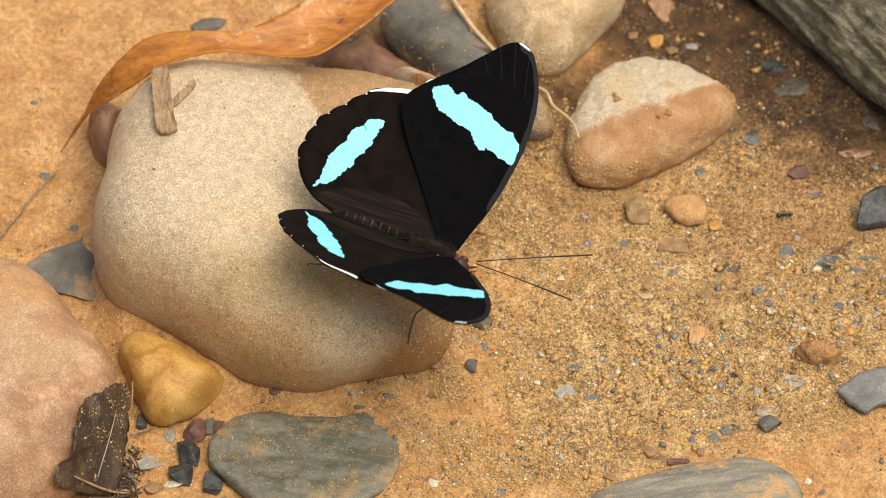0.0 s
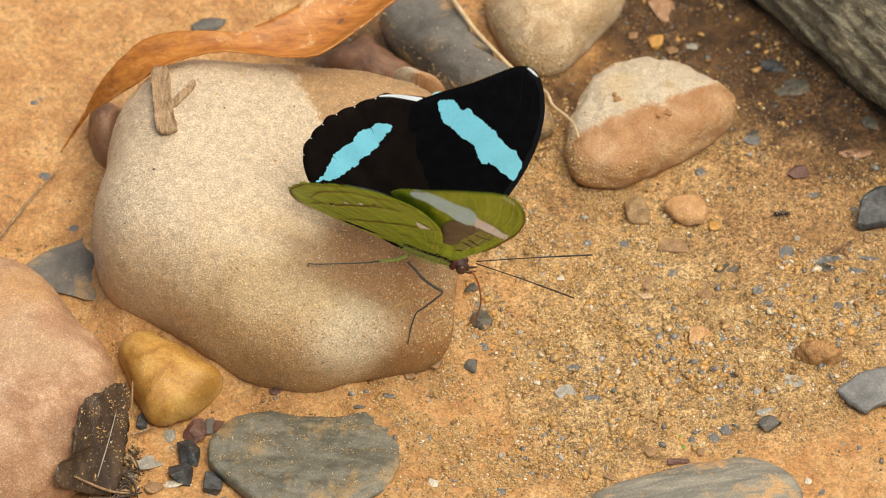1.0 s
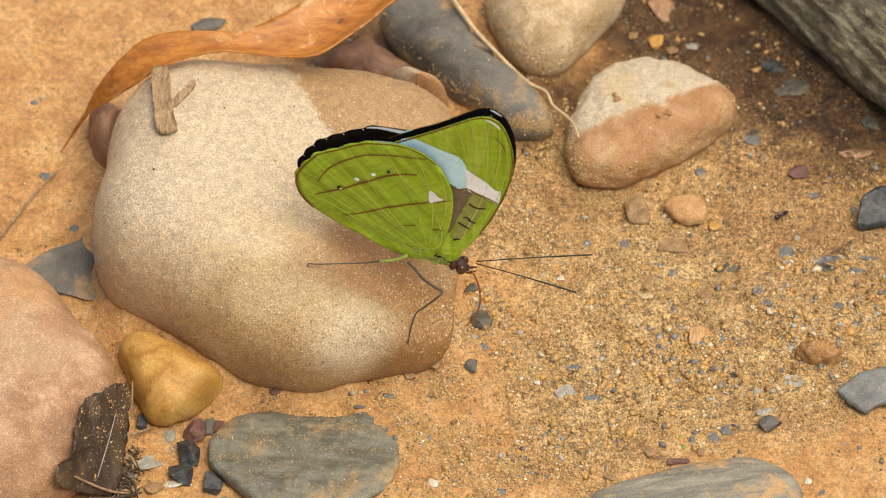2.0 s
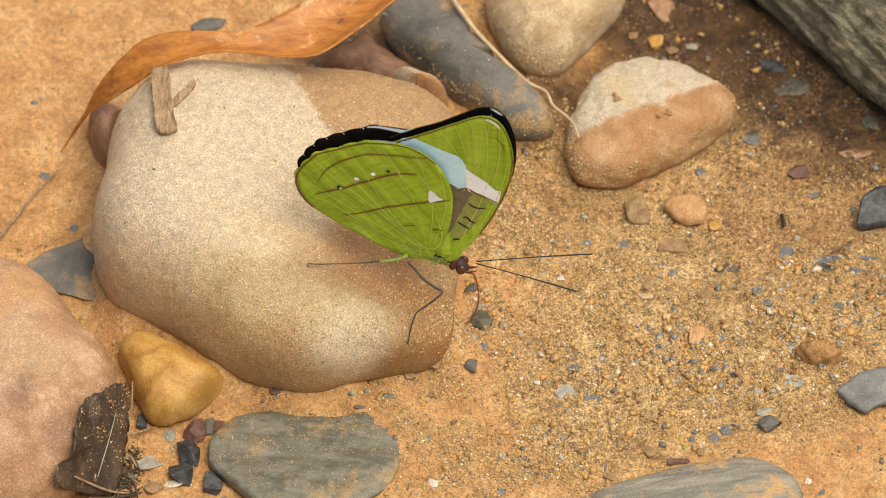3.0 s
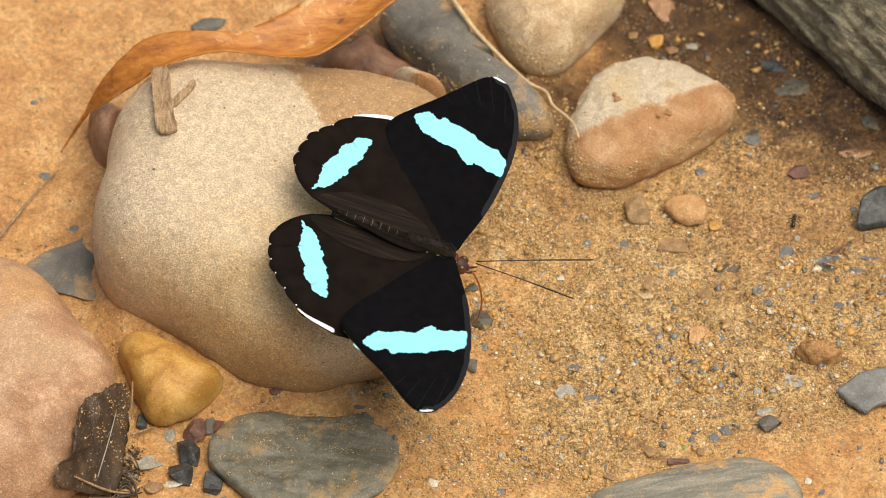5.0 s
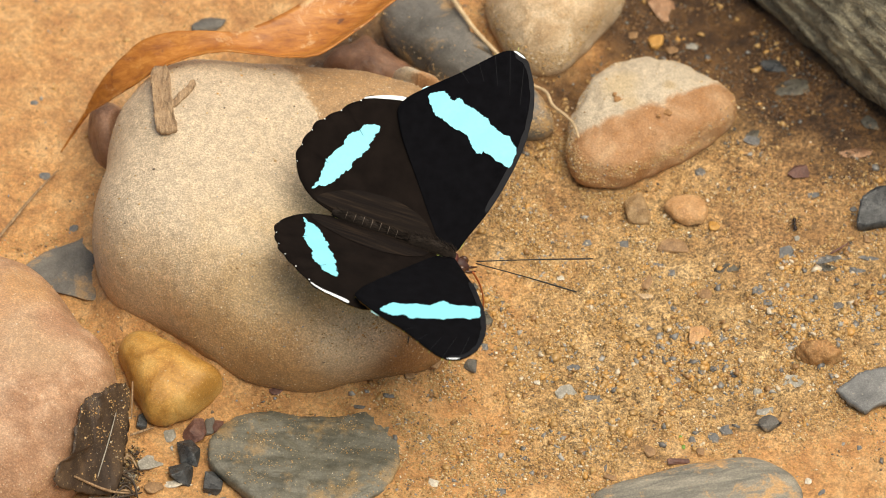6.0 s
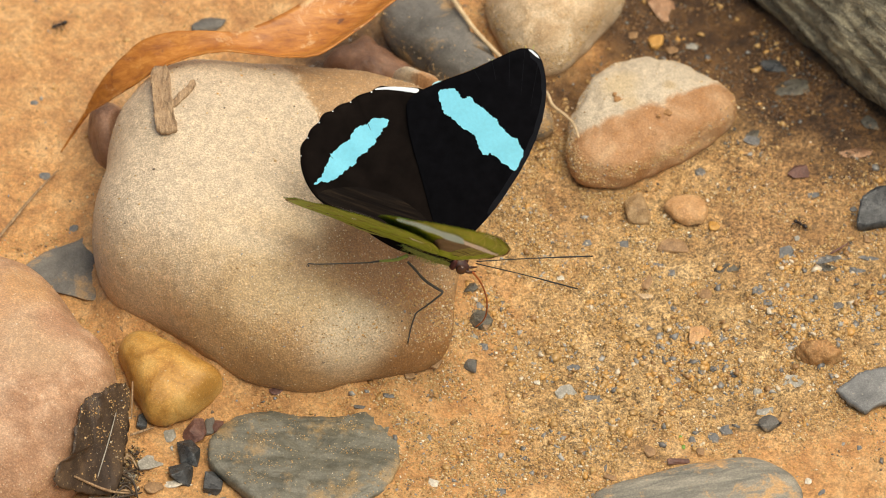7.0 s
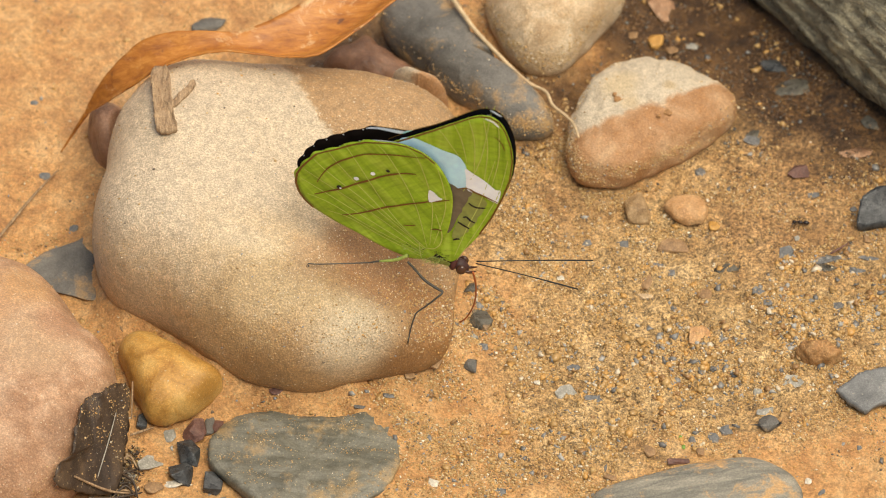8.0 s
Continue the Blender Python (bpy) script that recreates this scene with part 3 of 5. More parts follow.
def build_ground():
    """One sheet: fine where the stones lie, ever wider meshes out to the horizon."""
    out, d, x = [], STEP, 0.0
    while x < 60000:
        d *= 1.35
        x += d
        out.append(x)
    xs = [-HX - o for o in out[::-1]] + list(GX) + [GX[-1] + o for o in out]
    ys = [-HY - o for o in out[::-1]] + list(GY) + [GY[-1] + o for o in out]
    k = len(out)
    verts = []
    for j, y in enumerate(ys):
        jj = min(max(j - k, 0), len(GY) - 1)
        for i, x in enumerate(xs):
            ii = min(max(i - k, 0), len(GX) - 1)
            verts.append((x * MM, y * MM, float(GRID[jj, ii]) * MM))
    w = len(xs)
    faces = [(j * w + i, j * w + i + 1, j * w + w + i + 1, j * w + w + i) for j in range(len(ys) - 1) for i in range(w - 1)]
    ob = new("ground", mesh_from("ground", verts, faces, M_GROUND))
    return tagged(ob, "wet orange-brown sandy mud of a river bank", "ground", kind="structure")


build_ground()

# ---------------------------------------------------------------- small stones
def hull_mesh(name, w, d, h, mat, seed, count=16, round_=0.0):
    """A broken or worn little stone: the hull of scattered points, edges taken off."""
    rnd = random.Random(seed)
    bm = bmesh.new()
    for _ in range(count):
        p = Vector((rnd.uniform(-1, 1), rnd.uniform(-1, 1), rnd.uniform(-0.8, 1)))
        q = p.normalized()
        p = p.lerp(q, 0.55 + 0.4 * round_)
        bm.verts.new((p.x * w / 2, p.y * d / 2, p.z * h / 2))
    res = bmesh.ops.convex_hull(bm, input=bm.verts)
    bmesh.ops.delete(bm, geom=[g for g in res["geom_interior"] if isinstance(g, bmesh.types.BMVert)], context="VERTS")
    bmesh.ops.dissolve_limit(bm, angle_limit=radians(14), verts=bm.verts, edges=bm.edges)
    bmesh.ops.bevel(bm, geom=bm.edges[:], offset=min(w, d, h) * (0.035 + 0.13 * round_), segments=2, affect="EDGES", profile=0.6)
    bmesh.ops.triangulate(bm, faces=bm.faces)
    for v in bm.verts:
        v.co = v.co * MM
    me = bpy.data.meshes.new(name)
    bm.to_mesh(me)
    bm.free()
    me.materials.append(mat)
    if round_ > 0.4:
        me.polygons.foreach_set("use_smooth", [True] * len(me.polygons))
    return me


COUNT = [100]


def pebbles(name, mat, label, group, rows, flat=0.45, round_=0.0, tall=0.0):
    """Little stones bedded in the mud: rows of x, y, width, depth."""
    for x, y, w, d in rows:
        COUNT[0] += 1
        h = max(0.5, min(w, d) * flat)
        low = 0.12 if flat > 0.35 else 0.0
        ob = new(name, hull_mesh(name, w, d, h, mat, COUNT[0], 18, round_))
        rnd = random.Random(COUNT[0])
        ob.matrix_world = pose(x * MM, y * MM, (ground_z(x, y) + h * low) * MM, rnd.uniform(-9, 9), rnd.uniform(-9, 9), rnd.uniform(-12, 12))
        tagged(ob, label, "pebble" if round_ > 0.4 else "stone chip", group)


pebbles("stone", M_BLACK, "broken black stone with sharp edges", "black stones by the slate", [
    (-44.1, -46.1, 4.8, 7.4), (-45.6, -51.3, 5.6, 5.3), (-40.0, -53.2, 4.2, 5.0), (-52.6, -39.4, 2.6, 3.6)
], 1.0)
pebbles("stone", M_RED, "dark purple-red angular stone", "red stones", [
    (-43.5, -41.3, 5.4, 5.8), (63.2, 17.7, 4.6, 4.1), (51.6, -48.9, 2.8, 3.4), (40.8, -48.2, 4.6, 1.9), (-39.3, -40.2, 2.6, 5.3), (-29.0, -34.3, 3.2, 1.7)
], 0.5)
pebbles("slate_chip", M_CHIP, "thin blue-grey slate chip on the sand", "slate chips", [
    (31.8, 1.9, 3.0, 2.2), (25.6, 1.6, 2.6, 1.9), (38.1, -2.9, 3.0, 1.7), (40.3, -4.7, 1.8, 1.7), (60.6, -0.6, 3.2, 3.4), (55.9, -9.9, 2.6, 2.4), (40.6, -12.4, 2.0, 1.4), (57.3, -12.4, 2.2, 1.7), (65.9, 12.7, 2.8, 1.4), (68.0, -2.2, 5.4, 2.6), (73.3, -4.8, 3.6, 2.4), (75.1, -2.1, 4.4, 1.4), (69.7, -12.8, 2.4, 2.2)
], 0.3)
pebbles("slate_chip", M_CHIP, "thin blue-grey slate chip on the sand", "slate chips", [
    (26.2, -34.3, 3.6, 1.7), (22.9, -27.3, 2.8, 1.7), (-9.3, -34.7, 2.4, 1.4), (-14.5, -37.4, 2.4, 1.2), (9.9, -54.0, 2.4, 1.9), (7.0, -23.6, 2.2, 1.9), (49.3, -40.4, 3.0, 3.1), (47.1, -42.0, 2.6, 2.9), (43.3, -42.8, 1.6, 2.2), (24.7, -46.3, 1.8, 1.4), (65.6, -54.9, 1.8, 1.7), (72.3, -44.9, 1.2, 1.4), (55.2, 25.4, 3.4, 3.1), (45.9, 18.5, 2.4, 3.1), (72.9, 9.7, 1.6, 1.4), (-70.9, 17.2, 2.4, 2.2), (-65.5, 5.2, 1.8, 1.9), (-73.4, 34.7, 1.8, 1.4)
], 0.3)
pebbles("slate_chip", M_PALE, "pale grey slate chip", "pale chips", [
    (21.8, -32.5, 5.2, 4.3), (61.3, -30.1, 4.6, 2.9), (56.3, -36.4, 4.0, 2.2), (55.1, -32.4, 2.2, 2.9), (-50.9, -48.0, 5.4, 4.3), (-47.6, -42.0, 3.2, 3.1), (-55.0, -51.4, 4.0, 3.6), (44.9, 48.0, 2.6, 3.1), (15.9, -25.9, 2.0, 1.7), (62.7, 2.6, 1.6, 1.4), (5.1, -20.7, 2.6, 1.4)
], 0.3)
pebbles("pebble", M_GREY, "rounded grey pebble in the sand", "grey pebbles", [
    (4.7, -28.5, 3.2, 3.6), (56.9, -39.7, 4.6, 4.6), (-42.3, 52.8, 8.4, 3.6), (-40.7, -39.6, 2.8, 5.0)
], 0.5, 0.7)
pebbles("pebble", M_BROWN, "rounded brown pebble in the sand", "brown pebbles", [
    (-1.4, -28.4, 2.8, 3.8), (-5.8, -31.0, 2.6, 2.6), (46.4, -9.6, 2.8, 3.1), (36.0, -7.1, 2.2, 4.3), (-50.3, -54.2, 4.4, 3.1), (29.0, -51.7, 3.0, 1.7), (44.8, -45.6, 2.0, 2.2), (35.9, -45.9, 2.4, 3.6), (75.2, 3.0, 1.8, 2.6), (41.4, 46.7, 2.6, 2.4), (34.3, 50.2, 2.2, 2.4), (41.1, 1.3, 7.6, 4.1)
], 0.45, 0.6)
pebbles("stone", M_BLACK, "flat dark brown stone sunk in wet gravel", "sunken stones", [
    (60.2, 43.5, 7.0, 4.3), (51.0, -28.4, 2.0, 1.7)
], 0.2, 0.5)
pebbles("stone", M_WET, "dark slate lump sunk in wet gravel", "sunken slates", [
    (63.0, 37.7, 8.4, 5.5), (50.0, -3.7, 5.6, 2.9), (68.0, -4.0, 4.0, 2.2), (77.0, 29.4, 6.0, 4.1), (54.7, 26.8, 5.0, 3.6)
], 0.14, 0.5)
pebbles("slate_chip", M_WET, "dark square slate chip beside the boulder", "dark chips", [
    (6.6, -16.9, 5.6, 6.2), (4.8, -10.5, 3.0, 2.4)
], 0.5)
pebbles("stone", M_PINK, "flat pinkish stone half hidden by shade", "pink stones", [
    (39.7, 56.3, 6.6, 6.0), (73.3, 22.5, 8.0, 2.6)
], 0.25, 0.6)
pebbles("stone", M_WEDGE, "angular broken brown stone", "broken stones", [
    (34.8, 9.6, 5.8, 7.2)
], 0.85)
pebbles("pebble", M_YELLOW, "small bright ochre pebble", "ochre pebbles", [
    (38.3, 49.0, 3.8, 3.8), (41.4, -42.9, 1.0, 1.2), (47.9, 5.7, 3.0, 2.6)
], 0.4, 0.8)
pebbles("chip", M_WHITE_STONE, "tiny white stone chip", "white chips", [
    (-46.9, -53.2, 4.4, 1.7), (-1.6, -52.8, 2.2, 1.9), (20.7, -6.8, 1.6, 1.4), (63.2, -52.4, 1.6, 1.7), (16.4, -30.4, 1.4, 1.2), (70.1, -1.6, 1.4, 1.2)
], 0.4)


pebbles("stone", M_TAN, "cream stone splinter in the sand", "cream stones", [(35.7, -9.9, 3.4, 2.0)], 0.4)
pebbles("stone", M_COAT, "flat tan stone flush with the sand", "flush stones", [(44.6, -19.3, 5.4, 5.0)], 0.2, 0.6)
pebbles("seed", M_WHITE_STONE, "pale seed husk against the boulder", "pale bits", [
    (16.5, -15.5, 1.2, 1.0), (68.8, -29.4, 1.2, 1.0)
], 0.5, 0.6)
pebbles("leaf_bit", M_SPROUT, "scrap of green leaf on sand", "green scraps", [
    (12.9, 25.5, 1.4, 1.9), (41.3, -42.6, 0.9, 1.6), (41.8, -44.4, 0.9, 1.3)
], 0.6, 0.5)


# ---------------------------------------------------------------- sand and gravel
ICO = bmesh.new()
bmesh.ops.create_icosphere(ICO, subdivisions=1, radius=1.0)
ICO_V = np.array([v.co[:] for v in ICO.verts])
ICO_F = np.array([[v.index for v in f.verts] for f in ICO.faces])
ICO.free()


def grains(name, mat, places, rng, label, lump=0.35, sink=0.25):
    """Many loose grains as one body: places are (x, y, z, radius) in mm."""
    n, k = len(places), len(ICO_V)
    places = np.array(places)
    q = rng.normal(size=(n, 4))
    q /= np.linalg.norm(q, axis=1)[:, None]
    w, x, y, z = q.T
    rot = np.array([[1 - 2 * (y * y + z * z), 2 * (x * y - z * w), 2 * (x * z + y * w)], [2 * (x * y + z * w), 1 - 2 * (x * x + z * z), 2 * (y * z - x * w)],
                    [2 * (x * z - y * w), 2 * (y * z + x * w), 1 - 2 * (x * x + y * y)]]).transpose(2, 0, 1)
    size = rng.uniform(0.5, 1.4, (n, 1, 3))
    v = ICO_V[None] * (1 + rng.uniform(-lump, lump, (n, k, 1))) * size
    v = np.einsum("nij,nkj->nki", rot, v) * places[:, None, 3:4]
    v[:, :, 2] *= 0.62
    v += places[:, None, :3]
    v[:, :, 2] += (places[:, 3] * (0.5 - sink))[:, None]
    f = (ICO_F[None] + (np.arange(n) * k)[:, None, None]).reshape(-1, 3)
    me = bpy.data.meshes.new(name)
    me.vertices.add(n * k)
    me.vertices.foreach_set("co", (v.reshape(-1) * MM))
    me.loops.add(f.size)
    me.loops.foreach_set("vertex_index", f.reshape(-1).astype(np.int32))
    me.polygons.add(len(f))
    me.polygons.foreach_set("loop_start", np.arange(len(f), dtype=np.int32) * 3)
    me.update(calc_edges=True)
    me.materials.append(mat)
    return tagged(new(name, me), label, name if name in ("sand", "litter") else "gravel", kind="stuff")


def scatter(count, rng, lo, hi, power, base, gain, zones):
    """Places for grains: thin everywhere, dense on the gravelly ground, none under stones."""
    out = []
    while len(out) < count:
        x, y = rng.uniform(-86, 86), rng.uniform(-66, 66)
        dense = base + gain * blot(zones, x, y)
        if zones is COARSE:
            dense *= 1 - 0.97 * blot(SILTY_SHADE, x, y)
        if rng.uniform() > dense * 1.6:
            continue
        clump = noise.noise(Vector((x, y, 3)) / 7) + 0.6 * noise.noise(Vector((x, y, 8)) / 2.5)
        keep = (1 - 0.85 * blot(SMOOTH, x, y)) * min(1.6, max(0.06, 0.62 + 1.7 * clump)) / 1.6
        if rng.uniform() > keep or inside_stone(x, y, 0.99):
            continue
        r = lo + (hi - lo) * rng.uniform() ** power
        out.append((x, y, ground_z(x, y), r))
    return out


RNG = np.random.default_rng(4)
grains("sand", M_SAND, scatter(80000, RNG, 0.05, 0.27, 2.6, 0.10, 0.85, COARSE), RNG, "coarse ochre and grey sand on wet mud", 0.5)
grains("gravel", M_GRAVEL, scatter(3200, RNG, 0.22, 0.75, 2.4, 0.03, 0.9, GRAVELLY), RNG, "fine mixed gravel strewn on wet mud", 0.68, 0.45)


grains("gravel", M_DGRAVEL, scatter(7000, RNG, 0.08, 0.38, 2.6, 0.0, 1.0, SILTY_SHADE), RNG, "dark wet gravel, the rock's shade worked into its colour", 0.4, 0.45)


def strewn(host, count, rng, lo, hi, seed, mat, label, weight, steep=0.35):
    """Grit lying on a stone, thicker where weight(x, y) is high."""
    from mathutils.bvhtree import BVHTree
    me = host.data
    tree = BVHTree.FromPolygons([v.co / MM for v in me.vertices], [p.vertices[:] for p in me.polygons])
    ox, oy = host.location.x / MM, host.location.y / MM
    box = np.array([v.co[:2] for v in me.vertices]) / MM
    lo_, hi_ = box.min(0), box.max(0)
    out, tries = [], 0
    while len(out) < count and tries < count * 40:
        tries += 1
        x, y = rng.uniform(lo_, hi_)
        hit, nrm, _, _ = tree.ray_cast(Vector((x, y, 60)), Vector((0, 0, -1)))
        if hit is None or nrm.z < steep or rng.uniform() > weight(x, y):
            continue
        out.append((x + ox, y + oy, hit.z, lo + (hi - lo) * rng.uniform() ** 3))
    return grains("grit", mat, out, rng, label, 0.35, 0.3)


# ---------------------------------------------------------------- butterfly
FORE = [(0.2, -0.6), (1.8, 3.0), (3.8, 8.0), (5.2, 12.8), (6.3, 18.5), (6.8, 23.5), (6.5, 28.5), (5.6, 32.3), (4.2, 35.4), (2.7, 37.4), (1.0, 38.2), (-0.8, 37.8),
        (-2.3, 36.7), (-5.0, 34.0), (-7.9, 31.1), (-10.9, 28.5), (-13.2, 26.4), (-15.2, 24.3), (-16.2, 22.2), (-15.8, 20.3), (-13.8, 16.4), (-10.0, 10.8), (-5.6, 4.2), (-2.6, 0.2)]
HIND = [(-3.0, -0.4), (-2.6, 4.2), (-2.7, 8.5), (-3.5, 13.4), (-4.7, 17.2), (-6.8, 20.5), (-9.2, 23.0), (-12.1, 24.6), (-14.9, 24.9), (-17.6, 24.2), (-19.8, 23.4), (-21.8, 22.4), (-24.0, 20.3), (-25.8, 18.4), (-27.5, 16.6),
        (-28.9, 15.0), (-29.7, 12.8), (-30.4, 10.6), (-30.7, 8.2), (-30.3, 6.0), (-29.2, 4.0), (-27.7, 2.3), (-25.8, 0.9), (-23.6, 0.0), (-20.8, -0.9), (-16.5, -1.8), (-12.3, -2.9), (-8.6, -3.4), (-5.6, -3.0)]
FORE_BAND = [(-11.7, 25.4), (-11.4, 26.2), (-10.5, 26.7), (-9.6, 27.1), (-8.7, 26.9), (-7.9, 26.2), (-7.2, 26.0), (-6.8, 26.7), (-6.0, 26.6), (-4.9, 25.9), (-3.8, 25.7), (-2.7, 25.3), (-1.6, 24.7), (-0.6, 24.4), (0.2, 23.7), (1.3, 23.1), (2.2, 22.7), (3.2, 22.5), (3.9, 22.5), (4.5, 21.5), (5.5, 20.8), (5.6, 19.4), (5.6, 18.0), (5.2, 16.9), (4.1, 17.2), (2.6, 17.6), (1.3, 18.2), (0.2, 18.4), (-0.3, 17.9), (-1.4, 18.1), (-2.3, 19.1), (-3.0, 20.1), (-4.1, 20.8), (-5.4, 21.0), (-6.9, 21.5), (-8.1, 22.1), (-9.2, 22.3), (-10.1, 23.0), (-11.0, 24.2)]
HIND_BAND = [(-26.6, 2.9), (-26.5, 3.6), (-25.9, 4.7), (-25.9, 6.2), (-25.6, 7.4), (-25.7, 8.8), (-25.0, 10.1), (-24.4, 11.4), (-23.5, 12.5), (-23.3, 13.9), (-22.4, 15.3), (-21.4, 16.1), (-21.1, 17.1), (-20.1, 17.7), (-19.1, 17.9), (-18.2, 17.9), (-18.2, 17.0), (-18.6, 16.0), (-18.8, 15.0), (-19.2, 14.2), (-19.0, 13.2), (-19.7, 12.2), (-20.1, 11.2), (-20.9, 10.4), (-21.2, 8.5), (-22.1, 7.5), (-22.7, 6.2), (-23.5, 5.2), (-24.6, 4.1), (-25.5, 3.8)]


def camber(a, b, kind):
    """Height of the wing's skin over its plane: a shallow bow from hinge to margin, pleated along the veins."""
    ang = math.atan2(b + 1.5, 4 - a) if kind == "hindwing" else math.atan2(b + 1, a + 16)
    far = min(1.0, math.hypot(a, b) / 20)
    return 0.5 * math.sin(min(max(b, 0) / 38, 1) * math.pi) * (0.6 + 0.02 * a) - 0.0007 * (a + 8) ** 2 + 0.07 * far * math.sin(ang * 30)


def wing_mesh(name, outline, side, lift, upper, under):
    """A wing as a thin closed shell fanned out from its root; upper and under skins have their own scales."""
    rim = spline([(a, b, 0) for a, b in outline], len(outline) * 6, True)
    if name == "hindwing":
        rim = [q + (q - Vector((-8, 8, 0))).normalized() * 0.36 * abs(math.sin(0.7 * i / 6 * math.pi)) if 59 < i < 112 else q for i, q in enumerate(rim)]
    root = Vector((outline[0][0] * 0.5 - 1.2, 0.2, 0)) if name == "forewing" else Vector((-6.0, 1.5, 0))
    rings, n = 16, len(rim)
    verts, faces, idx = [], [], []
    for layer in (0.06, -0.06):
        base = len(verts)
        verts.append((root.x * MM, side * root.y * MM, (lift + layer + camber(root.x, root.y, name)) * MM))
        for j in range(1, rings + 1):
            for q in rim:
                p = root.lerp(q, j / rings)
                t = layer * (1 if j < rings else 0.5)
                verts.append((p.x * MM, side * p.y * MM, (lift + t + camber(p.x, p.y, name)) * MM))
        flip = (layer < 0) ^ (side < 0) 
        for i in range(n):
            k = (i + 1) % n
            f = [(base, base + 1 + i, base + 1 + k)]
            for j in range(rings - 1):
                a, b = base + 1 + j * n + i, base + 1 + j * n + k
                f.append((a, a + n, b + n, b))
            faces += [q[::-1] for q in f] if not flip else f
            idx += [0 if layer > 0 else 1] * len(f)
    t0, b0 = 1 + (rings - 1) * n, 1 + rings * n + 1 + (rings - 1) * n
    for i in range(n):
        k = (i + 1) % n
        faces.append((t0 + i, t0 + k, b0 + k, b0 + i))
        idx.append(0)
    me = mesh_from(name, verts, faces, [upper, under], idx)
    bm = bmesh.new()
    bm.from_mesh(me)
    bmesh.ops.recalc_face_normals(bm, faces=bm.faces)
    bm.to_mesh(me)
    bm.free()
    return me


def patch_mesh(name, outline, side, lift, mat, kind, fine=4, jag=0.0, smooth_outline=True):
    """A thin field of scales lying on a wing's skin, filled from an outline."""
    rim = spline([(a, b, 0) for a, b in outline], len(outline) * fine, True) if smooth_outline else [Vector((a, b, 0)) for a, b in outline]
    rnd = random.Random(len(outline))
    if jag:
        rim = [q + Vector((rnd.uniform(-jag, jag), rnd.uniform(-jag, jag), 0)) for q in rim]
    bm = bmesh.new()
    vs = [bm.verts.new((q.x, q.y, 0)) for q in rim]
    es = [bm.edges.new((vs[i], vs[(i + 1) % len(vs)])) for i in range(len(vs))]
    bmesh.ops.triangle_fill(bm, edges=es, use_beauty=True)
    for _ in range(2):
        bmesh.ops.subdivide_edges(bm, edges=[e for e in bm.edges if e.calc_length() > 1.6], cuts=1, use_grid_fill=False)
        bmesh.ops.triangulate(bm, faces=bm.faces)
    for v in bm.verts:
        a, b = v.co.x, v.co.y
        v.co = Vector((a, side * b, lift + camber(a, b, kind))) * MM
    me = bpy.data.meshes.new(name)
    bm.to_mesh(me)
    bm.free()
    me.materials.append(mat)
    return me


def stripe(points, width, n=None):
    """The outline of a band of the given widths along a line."""
    path = spline([(a, b, 0) for a, b in points], n or len(points) * 3)
    left, right = [], []
    k = len(path)
    for i, q in enumerate(path):
        d = (path[min(i + 1, k - 1)] - path[max(i - 1, 0)]).normalized()
        w = width * (0.35 + 0.65 * math.sin(math.pi * (0.1 + 0.8 * i / (k - 1)))) / 2
        s = Vector((-d.y, d.x, 0)) * w
        left.append((q.x + s.x, q.y + s.y))
        right.append((q.x - s.x, q.y - s.y))
    return left + right[::-1]


BODY = Matrix.Translation(Vector((0.02, -22.16, 25.89)) * MM) @ Matrix(((0.9506, 0.2034, 0.2346, 0), (-0.2071, 0.9783, -0.0091, 0), (-0.2313, -0.0399, 0.9721, 0), (0, 0, 0, 1)))
BODY = Matrix.LocRotScale(BODY.translation, BODY.to_quaternion().normalized(), None)
butterfly = tagged(new("butterfly"), "black butterfly with pale blue bands and green wing undersides", "butterfly")
butterfly.matrix_world = BODY
WINGS = {}
FORE_VEINS = [[(-2.7, 26.0), (-5.6, 29.9), (-7.5, 31.7)],
              [(-1.2, 25.1), (-3.1, 30.9), (-5.0, 34.2)],
              [(0.5, 22.7), (-0.7, 30.9), (-2.7, 36.7)],
              [(2.4, 21.7), (1.8, 29.9), (-0.4, 38.4)],
              [(3.9, 20.7), (4.0, 28.7), (2.5, 37.5)],
              [(-0.7, 17.6), (1.0, 26.4), (1.0, 39.1)],
              [(0.9, 0.2), (3.5, 10.2), (5.4, 19.6), (5.6, 28.3)],
              [(0.4, 1.1), (1.5, 9.5), (2.6, 15.9), (3.5, 27.5)]]
HIND_VEINS = [[(-4.8, 0.7), (-12.6, 6.2), (-20.6, 15.2), (-25.0, 20.1)],
              [(-4.8, 0.7), (-14.1, 6.3), (-23.6, 13.5), (-27.3, 17.1)],
              [(-4.9, 0.4), (-14.6, 5.7), (-25.1, 11.1), (-28.8, 13.5)],
              [(-5.0, -0.1), (-15.0, 4.4), (-25.1, 8.3), (-29.7, 10.2)],
              [(-5.0, -0.6), (-15.2, 2.6), (-25.2, 6.0), (-29.6, 7.5)],
              [(-5.0, -1.1), (-14.8, 1.1), (-23.2, 3.7), (-27.5, 4.2)],
              [(-5.0, -1.7), (-13.0, -0.1), (-19.2, 1.7), (-23.0, 1.6)],
              [(-4.8, 1.2), (-9.8, 11.2), (-16.3, 19.8), (-19.9, 23.0)],
              [(-4.5, 2.0), (-7.0, 12.7), (-12.0, 22.2), (-14.6, 24.5)],
              [(-3.9, 2.5), (-4.4, 12.0), (-6.3, 17.6), (-8.6, 21.9)]]


